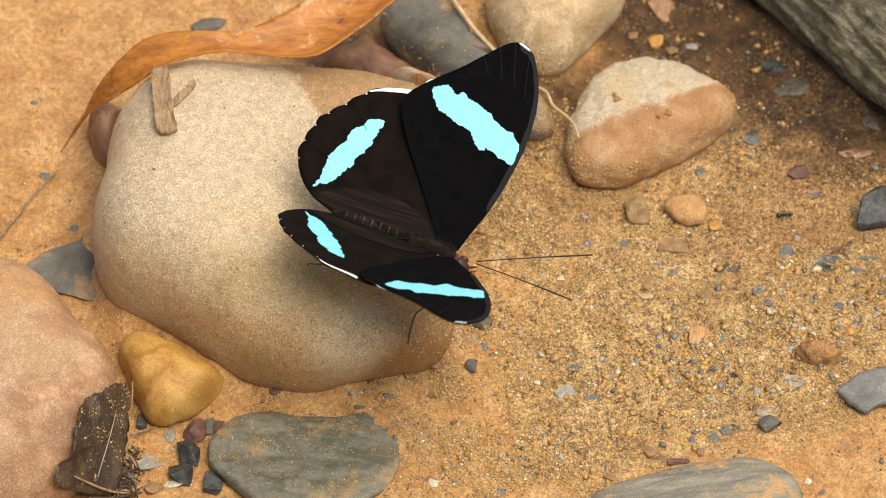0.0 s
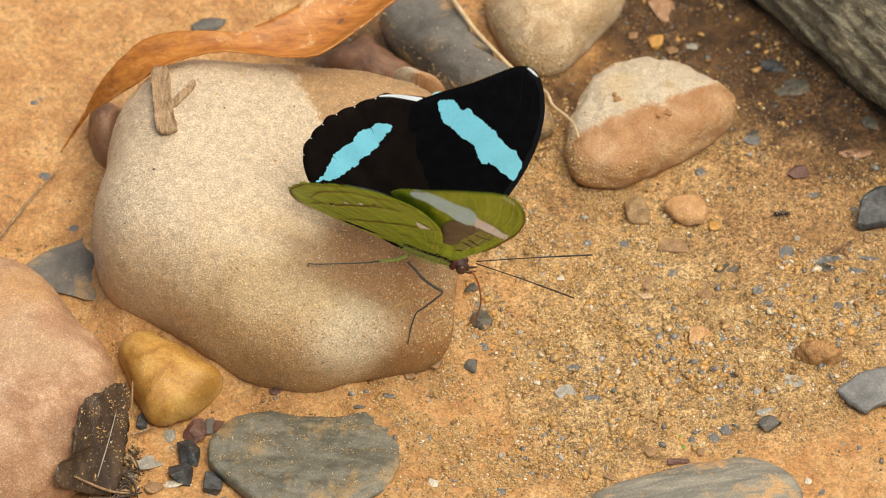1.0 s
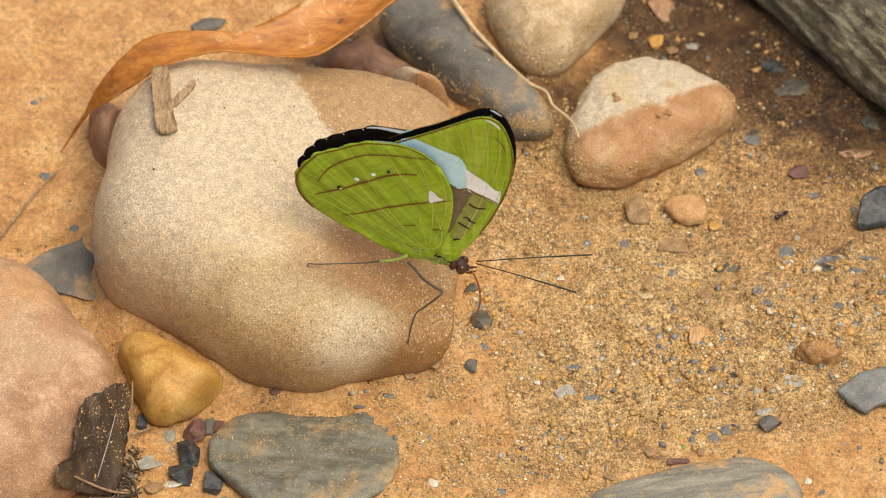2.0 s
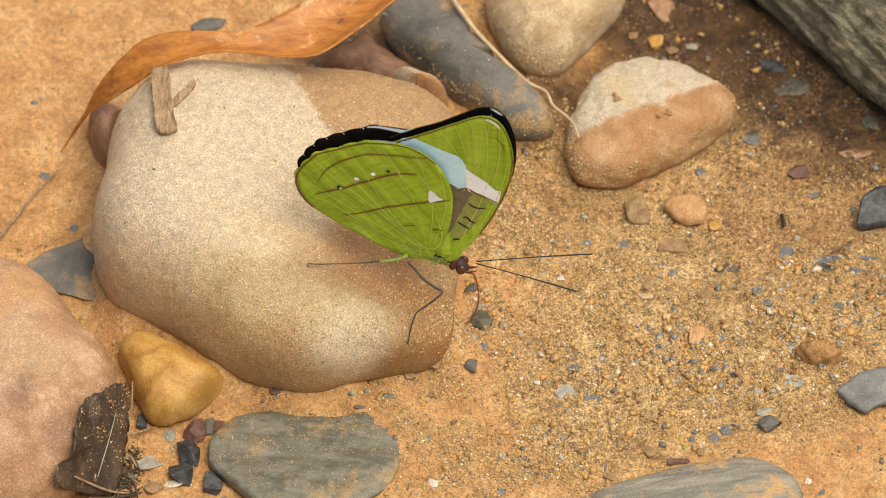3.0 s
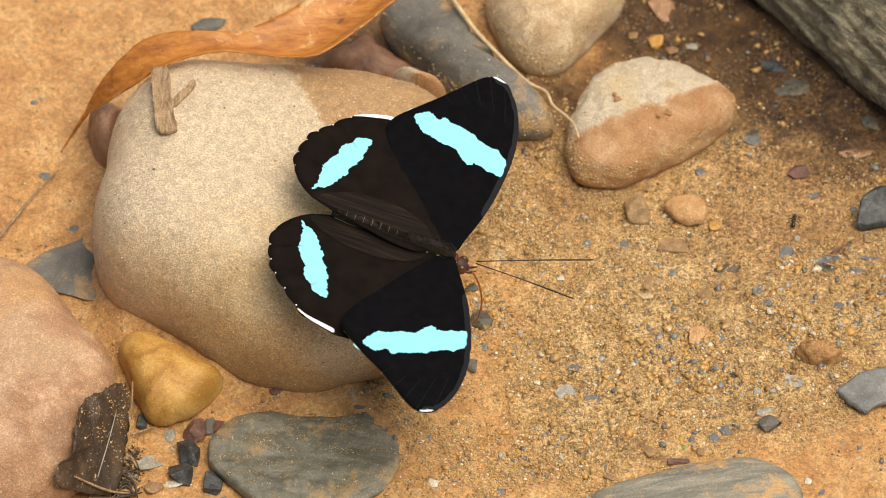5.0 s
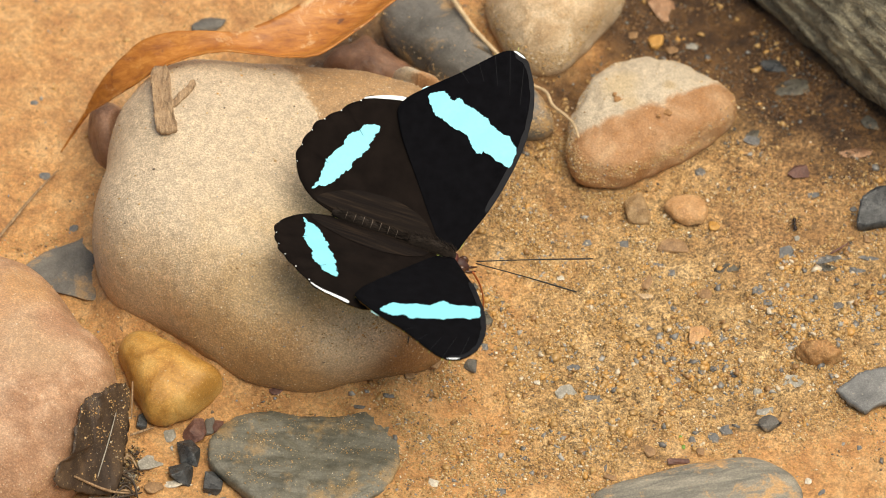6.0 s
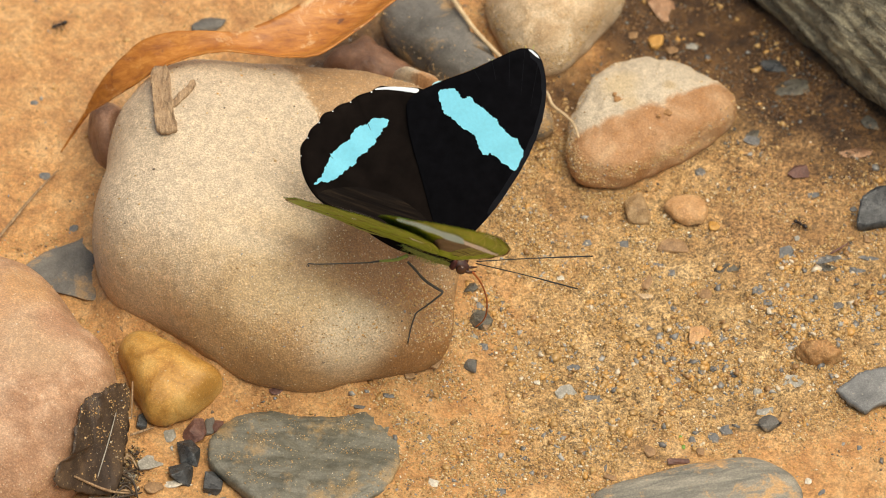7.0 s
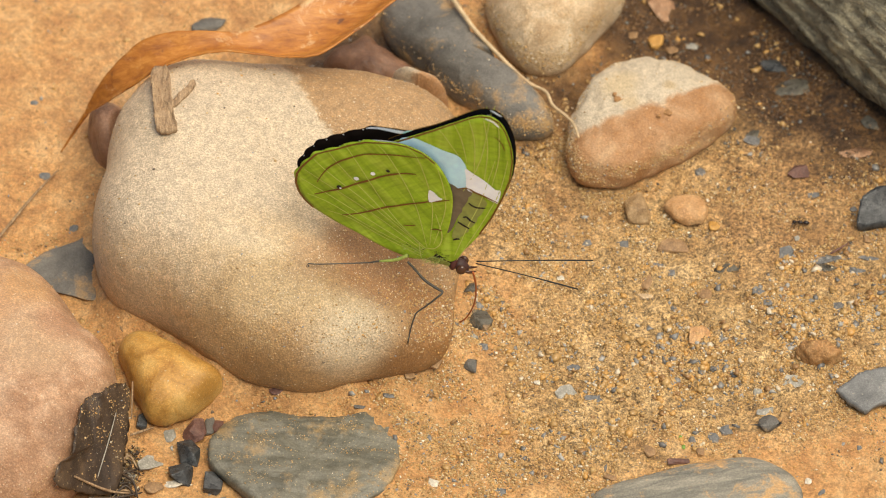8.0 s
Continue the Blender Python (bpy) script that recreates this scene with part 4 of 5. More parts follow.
def field(name, parent, outline, side, lift, mat, kind, label="", jag=0.0, curve=True):
    return part(name, patch_mesh(name, outline, side, lift, mat, kind, 3, jag, curve), parent, label)


def spot(a, c, r, n=10):
    return [(a + r * math.cos(2 * math.pi * i / n), c + r * math.sin(2 * math.pi * i / n)) for i in range(n)]


def inset(outline, i0, i1, depth):
    """The outline of a border along part of a wing's margin."""
    pts = [Vector((a, c, 0)) for a, c in outline[i0:i1]]
    mid = Vector((-8, 12, 0)) if outline is HIND else Vector((-3, 18, 0))
    inner = [q + (mid - q).normalized() * depth for q in pts]
    return [(q.x, q.y) for q in pts] + [(q.x, q.y) for q in inner[::-1]]


for side, key in ((1, "L"), (-1, "R")):
    fore = part("forewing", wing_mesh("forewing", FORE, side, 0.12, M_WING_UP, M_GREEN[side, "forewing"]), butterfly, "forewing, black with a pale blue band above and olive green below")
    hind = part("hindwing", wing_mesh("hindwing", HIND, side, -0.12, M_WING_HIND, M_GREEN[side, "hindwing"]), butterfly, "scalloped hindwing, black with a pale blue band above and green below")
    WINGS[key] = (fore, hind)
    up, dn, hup, hdn = 0.30, -0.05, 0.06, -0.30
    part("band", patch_mesh("band", FORE_BAND, side, up, M_BLUE, "forewing", 5, 0.15), fore, "pale turquoise band")
    part("band", patch_mesh("band", HIND_BAND, side, hup, M_BLUE, "hindwing", 5, 0.16), hind, "pale turquoise band")
    # strip of greyer colour that paints the sheen along the front edge
    field("costal_margin", fore, inset(FORE, 2, 11, 1.1), side, up - 0.02, M_COSTA, "forewing", "front margin with a slate-grey sheen in its colour", 0.12)
    field("white_tip", fore, [(0.3, 38.0), (1.0, 38.1), (2.2, 37.6), (2.7, 37.2), (1.9, 37.35), (0.9, 37.75)], side, up, M_WHITE, "forewing", "small white wing tip")
    field("white_patch", hind, [(-15.2, 24.75), (-17.6, 24.25), (-19.8, 23.55), (-21.8, 22.6), (-22.2, 22.1), (-20.6, 22.75), (-18.4, 23.3), (-16.6, 23.7), (-15.2, 24.0)], side, hup, M_WHITE, "hindwing", "white patch on the hindwing's front corner")
    margin = spline([(a, c, 0) for a, c in HIND], len(HIND) * 42, True)
    for i in range(6):
        q = margin[round(42 * (8 + i) / 0.7)]
        field("fringe", hind, spot(q.x + 0.1, q.y, 0.14 - 0.01 * i, 6), side, hup, M_WHITE, "hindwing", "white fringe fleck")
    field("inner_fold", hind, [(-4.0, -0.4), (-6.0, 3.2), (-12.0, 5.4), (-19.0, 5.0), (-24.5, 2.6), (-25.2, 1.0), (-21.0, 0.0), (-14.0, -1.4), (-8.0, -2.0)], side, hup - 0.01, M_FOLD, "hindwing", "brown hairy inner fold", 0.1)
    # underside of the forewing
    field("under_band", fore, [(-13.1, 26.8), (-11.0, 27.8), (-8.6, 27.2), (-5.5, 26.6), (-3.0, 26.1), (-1.5, 24.6), (-1.0, 23.4), (-0.5, 20.7), (-0.4, 18.6), (-1.5, 17.9), (-2.9, 18.3), (-5.2, 19.9), (-7.8, 21.5), (-10.7, 22.9), (-13.2, 24.0)], side, dn, M_UBAND, "forewing", "powder blue band")
    field("under_band_end", fore, [(-1.2, 23.5), (0.5, 22.7), (2.7, 21.5), (4.6, 20.3), (5.6, 20.2), (5.6, 17.3), (5.2, 16.9), (3.0, 17.7), (1.2, 18.0), (-0.2, 18.4), (-0.7, 21.2)], side, dn - 0.03, M_WHITE, "forewing", "white end of the band")
    field("base_patch", fore, [(-4.0, 18.9), (-1.5, 17.9), (-0.2, 18.6), (0.9, 17.9), (0.3, 15.5), (-0.2, 12.5), (-0.8, 9.5), (-1.5, 6.5), (-4.3, 7.2), (-5.0, 14.0)], side, dn - 0.02, M_TAUPE, "forewing", "grey-brown field at the wing's base", 0.15)
    field("grey_field", fore, [(0.2, 17.9), (2.4, 17.6), (3.6, 16.4), (3.4, 14.0), (2.6, 11.0), (1.6, 8.0), (0.4, 5.6), (-0.8, 6.0), (-0.6, 10.0), (-0.1, 14.0)], side, dn - 0.01, M_OLIVE, "forewing", "dull grey-green field", 0.2)
    for line in ([(0.7, 15.2), (1.4, 14.7), (2.3, 14.5), (3.7, 14.9)], [(0.3, 11.2), (0.9, 11.5), (1.7, 10.9), (2.6, 10.7)], [(-0.4, 9.8), (0.5, 9.4), (1.8, 8.8)], [(-0.5, 5.0), (0.1, 5.5), (0.6, 5.6)]):
        field("dash", fore, stripe(line, 0.42), side, dn - 0.05, M_INK, "forewing", "black dash", 0, False)
    field("band_edge", fore, stripe([(-1.8, 17.8), (-0.2, 18.6), (1.2, 18.2), (3.0, 17.9), (5.5, 17.1)], 0.4), side, dn - 0.05, M_LINE, "forewing", "brown line", 0, False)
    field("white_streak", fore, stripe([(2.9, 36.0), (1.6, 37.1), (0.2, 37.4)], 0.4), side, dn - 0.05, M_WHITE, "forewing", "white streak", 0, False)
    field("crease", fore, stripe([(2.5, 33.4), (3.8, 32.4), (4.7, 30.8)], 0.2), side, dn - 0.05, M_LINE, "forewing", "faint brown crease", 0, False)
    field("brown_margin", fore, inset(FORE, 9, 19, 0.4), side, dn - 0.04, M_LINE, "forewing", "brown margin", 0, False)
    field("brown_margin", fore, inset(FORE, 2, 10, 0.32), side, dn - 0.04, M_LINE, "forewing", "brown margin", 0, False)
    # underside of the hindwing
    field("brown_margin", hind, inset(HIND, 6, 23, 0.4), side, hdn - 0.04, M_LINE, "hindwing", "brown margin", 0, False)
    for line, w in (([(-26.7, 7.9), (-26.4, 10.7), (-25.4, 13.5), (-23.7, 16.3), (-20.9, 19.1), (-17.3, 21.1), (-14.1, 22.2), (-10.7, 23.8)], 0.34), ([(-26.3, 4.6), (-22.9, 7.9), (-20.2, 11.0), (-17.0, 14.7), (-14.2, 17.3), (-11.4, 18.4)], 0.42),
                    ([(-20.6, 1.7), (-17.6, 3.9), (-14.9, 6.7), (-12.1, 9.2), (-9.2, 11.5), (-6.8, 13.3), (-4.5, 14.9)], 0.42), ([(-10.0, 4.6), (-8.9, 5.0), (-8.1, 5.7)], 0.3), ([(-5.4, 5.9), (-4.3, 6.6), (-3.5, 6.6)], 0.3)):
        field("brown_line", hind, stripe(line, w), side, hdn - 0.02, M_LINE, "hindwing", "rusty brown line", 0.05, False)
    for a, c, r, mm_ in ((-22.9, 8.7, 0.45, M_INK), (-20.7, 12.2, 0.48, M_WHITE), (-18.4, 14.9, 0.42, M_WHITE), (-16.2, 16.9, 0.36, M_INK), (-22.6, 8.55, 0.2, M_WHITE)):
        field("eyespot", hind, spot(a, c, r), side, hdn - (0.06 if r > 0.3 else 0.09), mm_, "hindwing", "white dot" if mm_ is M_WHITE else "black dot")
    field("white_wedge", hind, [(-8.4, 15.5), (-7.7, 15.8), (-6.4, 14.9), (-5.6, 14.7), (-6.4, 13.8), (-7.6, 12.7)], side, hdn - 0.06, M_WHITE, "hindwing", "white wedge")
    for line in FORE_VEINS:
        field("vein", fore, stripe(line, 0.16), side, dn - 0.03, M_GVEIN, "forewing", "", 0, False)
    for line in FORE_VEINS[:5]:
        field("vein", fore, stripe(line[-2:], 0.08), side, up + 0.02, M_COSTA, "forewing", "", 0, False)
    for i, line in enumerate(HIND_VEINS):
        field("vein", hind, stripe(line, 0.16), side, hdn - 0.015, M_GVEIN, "hindwing", "", 0, False)
        if i in (0, 1, 3):
            field("vein", hind, stripe(line[-2:], 0.1), side, hup + 0.03, M_WING_HIND, "hindwing", "", 0, False)
    for line in ([(-5.7, -0.0), (-5.0, 0.8), (-3.6, 1.4), (-2.9, 3.1), (-3.2, 5.5), (-4.3, 7.7), (-5.7, 10.2)], [(-4.5, -2.5), (-5.3, -1.3), (-6.3, 1.5)]):
        field("vein", hind, stripe(line, 0.2, 20), side, hdn - 0.02, M_GVEIN, "hindwing", "", 0, False)


def loft(stations, sides=20):
    """A closed body through ellipses: (x, z, half width, half height)."""
    verts, faces = [], []
    for x, z, w, h in stations:
        for s in range(sides):
            a = 2 * math.pi * s / sides
            verts.append(Vector((x, w * math.cos(a), z + h * math.sin(a))) * MM)
    k = len(stations)
    for i in range(k - 1):
        for s in range(sides):
            a, b = i * sides + s, i * sides + (s + 1) % sides
            faces.append((a, a + sides, b + sides, b))
    faces.append(tuple(range(sides)))
    faces.append(tuple((k - 1) * sides + s for s in range(sides))[::-1])
    return verts, faces


def loft_part(name, stations, mats, label, split=None):
    v, f = loft(stations)
    idx = [0] * len(f)
    if split is not None:
        for i, q in enumerate(f):
            c = sum((v[j] for j in q), Vector()) / len(q)
            mid = next((z + (z2 - z) * (c.x / MM - x) / (x2 - x) for (x, z, _, _), (x2, z2, _, _) in zip(stations, stations[1:]) if x <= c.x / MM <= x2), 0)
            idx[i] = 1 if c.z / MM - mid < split else 0
    return part(name, mesh_from(name, v, f, mats, idx), butterfly, label)


loft_part("thorax", [(-7, -0.7, 0.7, 1.0), (-6, -0.6, 1.05, 1.8), (-4, -0.7, 1.2, 2.3), (-1.5, -0.7, 1.25, 2.4), (0.8, -0.9, 1.2, 2.1), (2.2, -1.3, 1.05, 1.5), (2.8, -1.7, 0.7, 0.9)], [M_FUR, M_GFUR], "furry thorax, dark above and green below", 0.2)
SWELL = [0.3 + 1.15 * math.sin(math.pi * min(1, (i + 0.6) / 20) ** 0.8) ** 0.7 for i in range(20)]
loft_part("abdomen", [(-20.4 + i * 0.72, 0.7 - 0.05 * i, 0.6 * r * (1 if i % 3 else 0.93), r * (1 if i % 3 else 0.93)) for i, r in enumerate(SWELL)], [M_FUR, M_GFUR], "dark ringed abdomen, green below", -0.4)
for i in range(7):
    x, r = -18.0 + i * 1.55, 1.16 + 0.32 * math.sin(math.pi * (i + 0.7) / 7.5)
    pts = [(x + 0.12 * math.sin(a), 0.64 * r * math.cos(a), 0.53 - 0.108 * i + 1.03 * r * math.sin(a)) for a in (radians(25 + 13 * k) for k in range(11))]
    v, f = tube(pts, [0.03, 0.06, 0.06, 0.03], 5, 22)
    part("ring", mesh_from("ring", v, f, M_RING), butterfly, "pale thin ring of the abdomen")
loft_part("collar", [(1.9, -1.7, 1.2, 1.3), (2.3, -1.7, 1.6, 1.55), (2.7, -1.8, 1.5, 1.45), (3.0, -1.9, 1.1, 1.1)], [M_COLLAR], "rusty red collar behind the head")
loft_part("head", [(2.5, -1.9, 0.8, 0.8), (3.1, -1.9, 1.1, 1.05), (4.0, -2.0, 1.1, 1.05), (4.8, -2.2, 0.8, 0.75), (5.3, -2.4, 0.4, 0.4)], [M_HEAD], "small dark maroon head")
for side in (1, -1):
    bm = bmesh.new()
    bmesh.ops.create_uvsphere(bm, u_segments=16, v_segments=10, radius=0.88 * MM)
    for vv in bm.verts:
        vv.co = Vector((vv.co.x + 4.0 * MM, vv.co.y * 0.7 + side * 1.15 * MM, vv.co.z * 1.15 - 2.0 * MM))
    me = bpy.data.meshes.new("eye")
    bm.to_mesh(me)
    bm.free()
    me.materials.append(M_EYE)
    me.polygons.foreach_set("use_smooth", [True] * len(me.polygons))
    part("eye", me, butterfly, "round brown eye")
    v, f = tube([(4.6, side * 0.5, -2.6), (5.6, side * 0.6, -2.5), (6.6, side * 0.5, -1.8)], [0.28, 0.32, 0.2, 0.08], 7, 9)
    part("palp", mesh_from("palp", v, f, M_EYE), butterfly, "short rusty palp")


def fur(name, mat, roots, length, lean, label, seed):
    """Hair as slender curved blades: roots are (point, direction) pairs in mm."""
    rnd = random.Random(seed)
    verts, faces = [], []
    for p, d in roots:
        p, d = Vector(p), (Vector(d) + Vector((rnd.uniform(-0.4, 0.4) for _ in range(3)))).normalized()
        ln = length * rnd.uniform(0.5, 1.2)
        s = d.cross(Vector((rnd.uniform(-1, 1), rnd.uniform(-1, 1), 0.3))).normalized() * 0.05
        q = p + d * ln * 0.55
        e = q + (d + Vector(lean)).normalized() * ln * 0.5
        k = len(verts)
        verts += [(p - s) * MM, (p + s) * MM, (q + s * 0.8) * MM, (q - s * 0.8) * MM, e * MM]
        faces += [(k, k + 1, k + 2, k + 3), (k + 3, k + 2, k + 4)]
    ob = part(name, mesh_from(name, verts, faces, mat), butterfly, label)
    return tagged(ob, kind="stuff")


rnd = random.Random(5)
top, low = [], []
for i in range(900):
    x, a = rnd.uniform(-7, 2.2), rnd.uniform(0, 2 * math.pi)
    w = 2.15 * math.sin(math.pi * (x + 8.2) / 12.5) ** 0.5
    d = (-0.5, math.cos(a), math.sin(a))
    (top if math.sin(a) > 0.35 else low).append(((x, 0.5 * w * math.cos(a), -0.7 + w * math.sin(a)), d))
for i in range(700):
    x, a = rnd.uniform(-19, -6), rnd.uniform(0.6, math.pi - 0.6)
    top.append(((x, 0.6 * math.cos(a), 0.7 - 0.0694 * (x + 20.4) + 1.2 * math.sin(a)), (-1.2, 0.5 * math.cos(a), 0.4 * math.sin(a))))
fur("fur", M_FUR, top, 1.3, (-1.0, 0, 0), "short dark brown fur", 3)
fur("fur", M_GFUR, low, 1.2, (-1.0, 0, 0), "pale green fur", 4)
ANTENNAE = {}
for side, key in ((1, "L"), (-1, "R")):
    v, f = tube([(0, 0, 0), (9.6, 1.9, 2.1), (19.5, 3.9, 3.9)] if side > 0 else [(0, 0, 0), (8.6, -1.9, 2.1), (17.7, -3.5, 3.5)], [0.12, 0.10, 0.10, 0.15, 0.13], 6, 14)
    ANTENNAE[key] = part("antenna", mesh_from("antenna", v, f, M_INK), butterfly, "thin dark antenna with a slight club", Vector((6.1, side * 0.25, -0.2)) * MM)


def leg(points, radii, thigh=False):
    inv = BODY.inverted()
    v, f = tube(points, radii, 7, 24)
    v = [inv @ Vector(q) for q in v]
    ob = part("leg", mesh_from("leg", v, f, M_LEG), butterfly, "thin dark jointed leg")
    if thigh:
        v, f = tube(points[:3], [radii[0] * 1.5, radii[0] * 1.3, radii[1]], 7, 10)
        part("thigh", mesh_from("thigh", [inv @ Vector(q) for q in v], f, M_GFUR), ob, "green scaly thigh").matrix_parent_inverse = Matrix()
    return ob


leg([(-6.1, -23.9, 25.0), (-4.8, -24.4, 23.5), (-3.1, -25.6, 22.0), (-0.8, -26.4, 20.6), (-0.1, -26.7, 20.2), (-0.8, -27.4, 19.8), (-2.8, -27.9, 18.0), (-4.5, -28.3, 16.6), (-5.0, -28.8, 15.8), (-5.6, -29.5, 13.6), (-6.1, -31.1, 11.6)], [0.2, 0.24, 0.26, 0.25, 0.19, 0.15, 0.14, 0.14, 0.11])
leg([(-6.1, -22.6, 25.2), (-8.2, -22.6, 24.0), (-11.0, -22.4, 23.4), (-12.6, -22.0, 22.6), (-13.3, -22.0, 22.5), (-18.0, -22.3, 22.6), (-21.9, -22.9, 23.2), (-23.4, -22.8, 23.2), (-23.2, -23.2, 22.9)], [0.24, 0.2, 0.15, 0.13, 0.12, 0.12, 0.12], True)
HINGE = BODY.inverted() @ (Vector((5.2, -25.4, 24.0)) * MM)
v, f = tube([(5.2, -25.4, 24.0), (6.2, -24.1, 19.0), (6.6, -21.8, 12.0), (6.1, -19.9, 6.0), (5.2, -19.2, 3.0), (3.7, -19.0, 1.5)], [0.2, 0.17, 0.15, 0.1], 6, 24)
PROBOSCIS = part("proboscis", mesh_from("proboscis", [BODY.inverted() @ Vector(q) - HINGE for q in v], f, M_ORANGE), butterfly, "thin orange proboscis reaching the ground", HINGE)


# ---------------------------------------------------------------- leaf and wood
def leaf_blade(name, mat, far, near, sag, label):
    """A dry curled leaf between its far and near edges, hollow along the midrib, with a thin turned lip."""
    n, m = 90, 15
    a, c = spline(far, n), spline(near, n)
    verts, faces = [], []
    for i in range(n):
        t = i / (n - 1)
        for k in range(m):
            u = k / (m - 1)
            w = (c[i] - a[i]).length
            p = a[i].lerp(c[i], u)
            p.z += -sag * w * math.sin(math.pi * u) + 0.22 * noise.noise(Vector((t * 22, u * 3, 0))) + 0.35 * noise.noise(Vector((t * 9, u * 1.5, 5))) + (0.10 * w * max(0, u - 0.8) / 0.2)
            p.y += 0.2 * noise.noise(Vector((t * 30, u * 2, 9)))
            verts.append(p * MM)
    for i in range(n - 1):
        for k in range(m - 1):
            q = i * m + k
            faces.append((q, q + m, q + m + 1, q + 1))
    return mesh_from(name, verts, faces, mat)


leaf = tagged(new("leaf"), "long curled dry orange-brown leaf with pale blotches", "leaf")
blade = part("blade", leaf_blade("blade", M_LEAF, [(-63.7, 24.1, 9.0), (-61.6, 24.2, 15.0), (-58.4, 25.4, 20.0), (-53.4, 27.8, 24.0), (-47.4, 28.4, 26.0), (-38.3, 27.8, 26.5), (-33.4, 28.6, 27.0), (-26.4, 32.2, 28.0), (-18.4, 38.6, 29.0), (-10.4, 44.4, 30.0)],
                                 [(-63.3, 23.7, 9.0), (-59.5, 21.9, 14.0), (-54.8, 21.1, 19.0), (-50.1, 21.5, 23.0), (-44.8, 22.4, 25.0), (-38.3, 22.5, 26.5), (-29.3, 21.5, 26.0), (-22.1, 21.2, 26.5), (-15.0, 25.8, 28.0), (-7.4, 32.0, 30.0)], 0.12, ""), leaf)
blade.modifiers.new("thickness", "SOLIDIFY").thickness = 0.3 * MM
v, f = tube([(-63.5, 23.9, 9.0), (-64.8, 23.6, 6.5), (-66.4, 23.1, 3.5), (-68.2, 21.7, 1.0)], [0.5, 0.35, 0.25, 0.12], 7, 16)
part("stalk", mesh_from("stalk", v, f, M_LEAF), leaf, "thin dry stalk")


def plate(name, mat, outline, thick, label, category, wave=0.3, parent=None, jag=0.35):
    """A flake of bark or wood: an uneven sheet of some thickness over a rounded outline of (x, y, z) points."""
    rim = spline(outline, len(outline) * 8, True)
    n, rings = len(rim), 8
    mid = sum(rim, Vector()) / n
    verts, faces = [], []
    for layer in (0, 1):
        for j in range(rings + 1):
            for i in range(n if j else 1):
                p = mid.lerp(rim[i], j / rings)
                edge = 1 if j < rings else 0.6
                p = p + Vector((0, 0, wave * noise.noise(p / 2.0) + 0.5 * wave * noise.noise(p / 0.7) - layer * thick * edge))
                if j == rings:
                    p += Vector((noise.noise(p / 0.9), noise.noise(p / 0.9 + Vector((5, 5, 5))), 0)) * jag
                verts.append(p * MM)
    per = 1 + rings * n
    for layer in (0, 1):
        o = layer * per
        for i in range(n):
            k = (i + 1) % n
            fs = [(o, o + 1 + i, o + 1 + k)]
            for j in range(rings - 1):
                a, c = o + 1 + j * n + i, o + 1 + j * n + k
                fs.append((a, a + n, c + n, c))
            faces += fs if layer else [q[::-1] for q in fs]
    o = 1 + (rings - 1) * n
    faces += [(o + i, o + (i + 1) % n, per + o + (i + 1) % n, per + o + i) for i in range(n)]
    me = mesh_from(name, verts, faces, mat)
    bm = bmesh.new()
    bm.from_mesh(me)
    bmesh.ops.recalc_face_normals(bm, faces=bm.faces)
    bm.to_mesh(me)
    bm.free()
    return part(name, me, parent, label) if parent else tagged(new(name, me), label, category)


def strand(name, mat, points, radii, label, category, group=""):
    v, f = tube(points, radii, 7)
    return tagged(new(name, mesh_from(name, v, f, mat)), label, category, group)


bark = tagged(new("bark"), "rotten dark bark flake leaning on the pink stone", "bark")
plate("flake", M_BARK, [(-61.8, -45.0, 13.2), (-58.8, -41.8, 12.0), (-54.8, -37.5, 8.2), (-54.6, -43.0, 5.4), (-55.2, -49.5, 3.4), (-55.8, -54.0, 2.4), (-57.6, -56.8, 2.0), (-62.6, -59.8, 6.6), (-66.4, -61.8, 11.4), (-66.0, -59.4, 13.2), (-63.8, -57.0, 13.4), (-63.2, -51.6, 14.0)], 1.0, "", "", 0.3, bark, 0.5)
v, f = tube([(-56.6, -44.0, 8.4), (-57.9, -50.0, 7.4), (-60.0, -57.0, 4.6)], [0.06, 0.12, 0.08], 6)
part("fibre", mesh_from("fibre", v, f, M_PALE), bark, "pale stiff fibre")
v, f = tube([(-54.0, -35.1, 6.0), (-54.1, -37.9, 4.0), (-54.2, -40.3, 2.0)], [0.15, 0.2, 0.12], 6)
part("splinter", mesh_from("splinter", v, f, M_TWIG), bark, "thin tan splinter")
plate("wood_chip", M_TWIG, [(-51.4, 20.2, 25.0), (-49.8, 21.4, 24.6), (-48.4, 20.7, 24.8), (-47.4, 9.6, 27.2), (-46.6, 4.6, 27.6), (-48.6, 3.6, 27.8), (-50.2, 4.9, 27.8), (-51.0, 12.4, 27.0)], 1.6, "weathered flake of dead wood on the boulder", "wood chip", 0.3)
plate("wood_chip", M_TWIG, [(-47.8, 10.4, 27.2), (-47.2, 12.0, 27.0), (-45.0, 15.0, 26.8), (-44.2, 16.6, 26.7), (-43.6, 16.2, 26.7), (-44.0, 14.4, 26.8), (-46.6, 10.6, 27.0)], 1.1, "small grey splinter of dead wood on the boulder", "wood chip", 0.2)
plate("slate", M_PLATE, [(68.8, -33.4, 1.4), (69.2, -32.9, 1.5), (72.4, -30.1, 1.9), (73.0, -29.6, 1.9), (77.2, -28.9, 2.2), (84.5, -29.6, 2.4), (82.9, -34.8, 1.8), (76.4, -36.2, 1.6), (73.7, -37.8, 1.3), (73.1, -37.7, 1.3), (70.5, -35.4, 1.3)], 1.6, "flat blue-grey slate lying on the sand", "slate", 0.12)
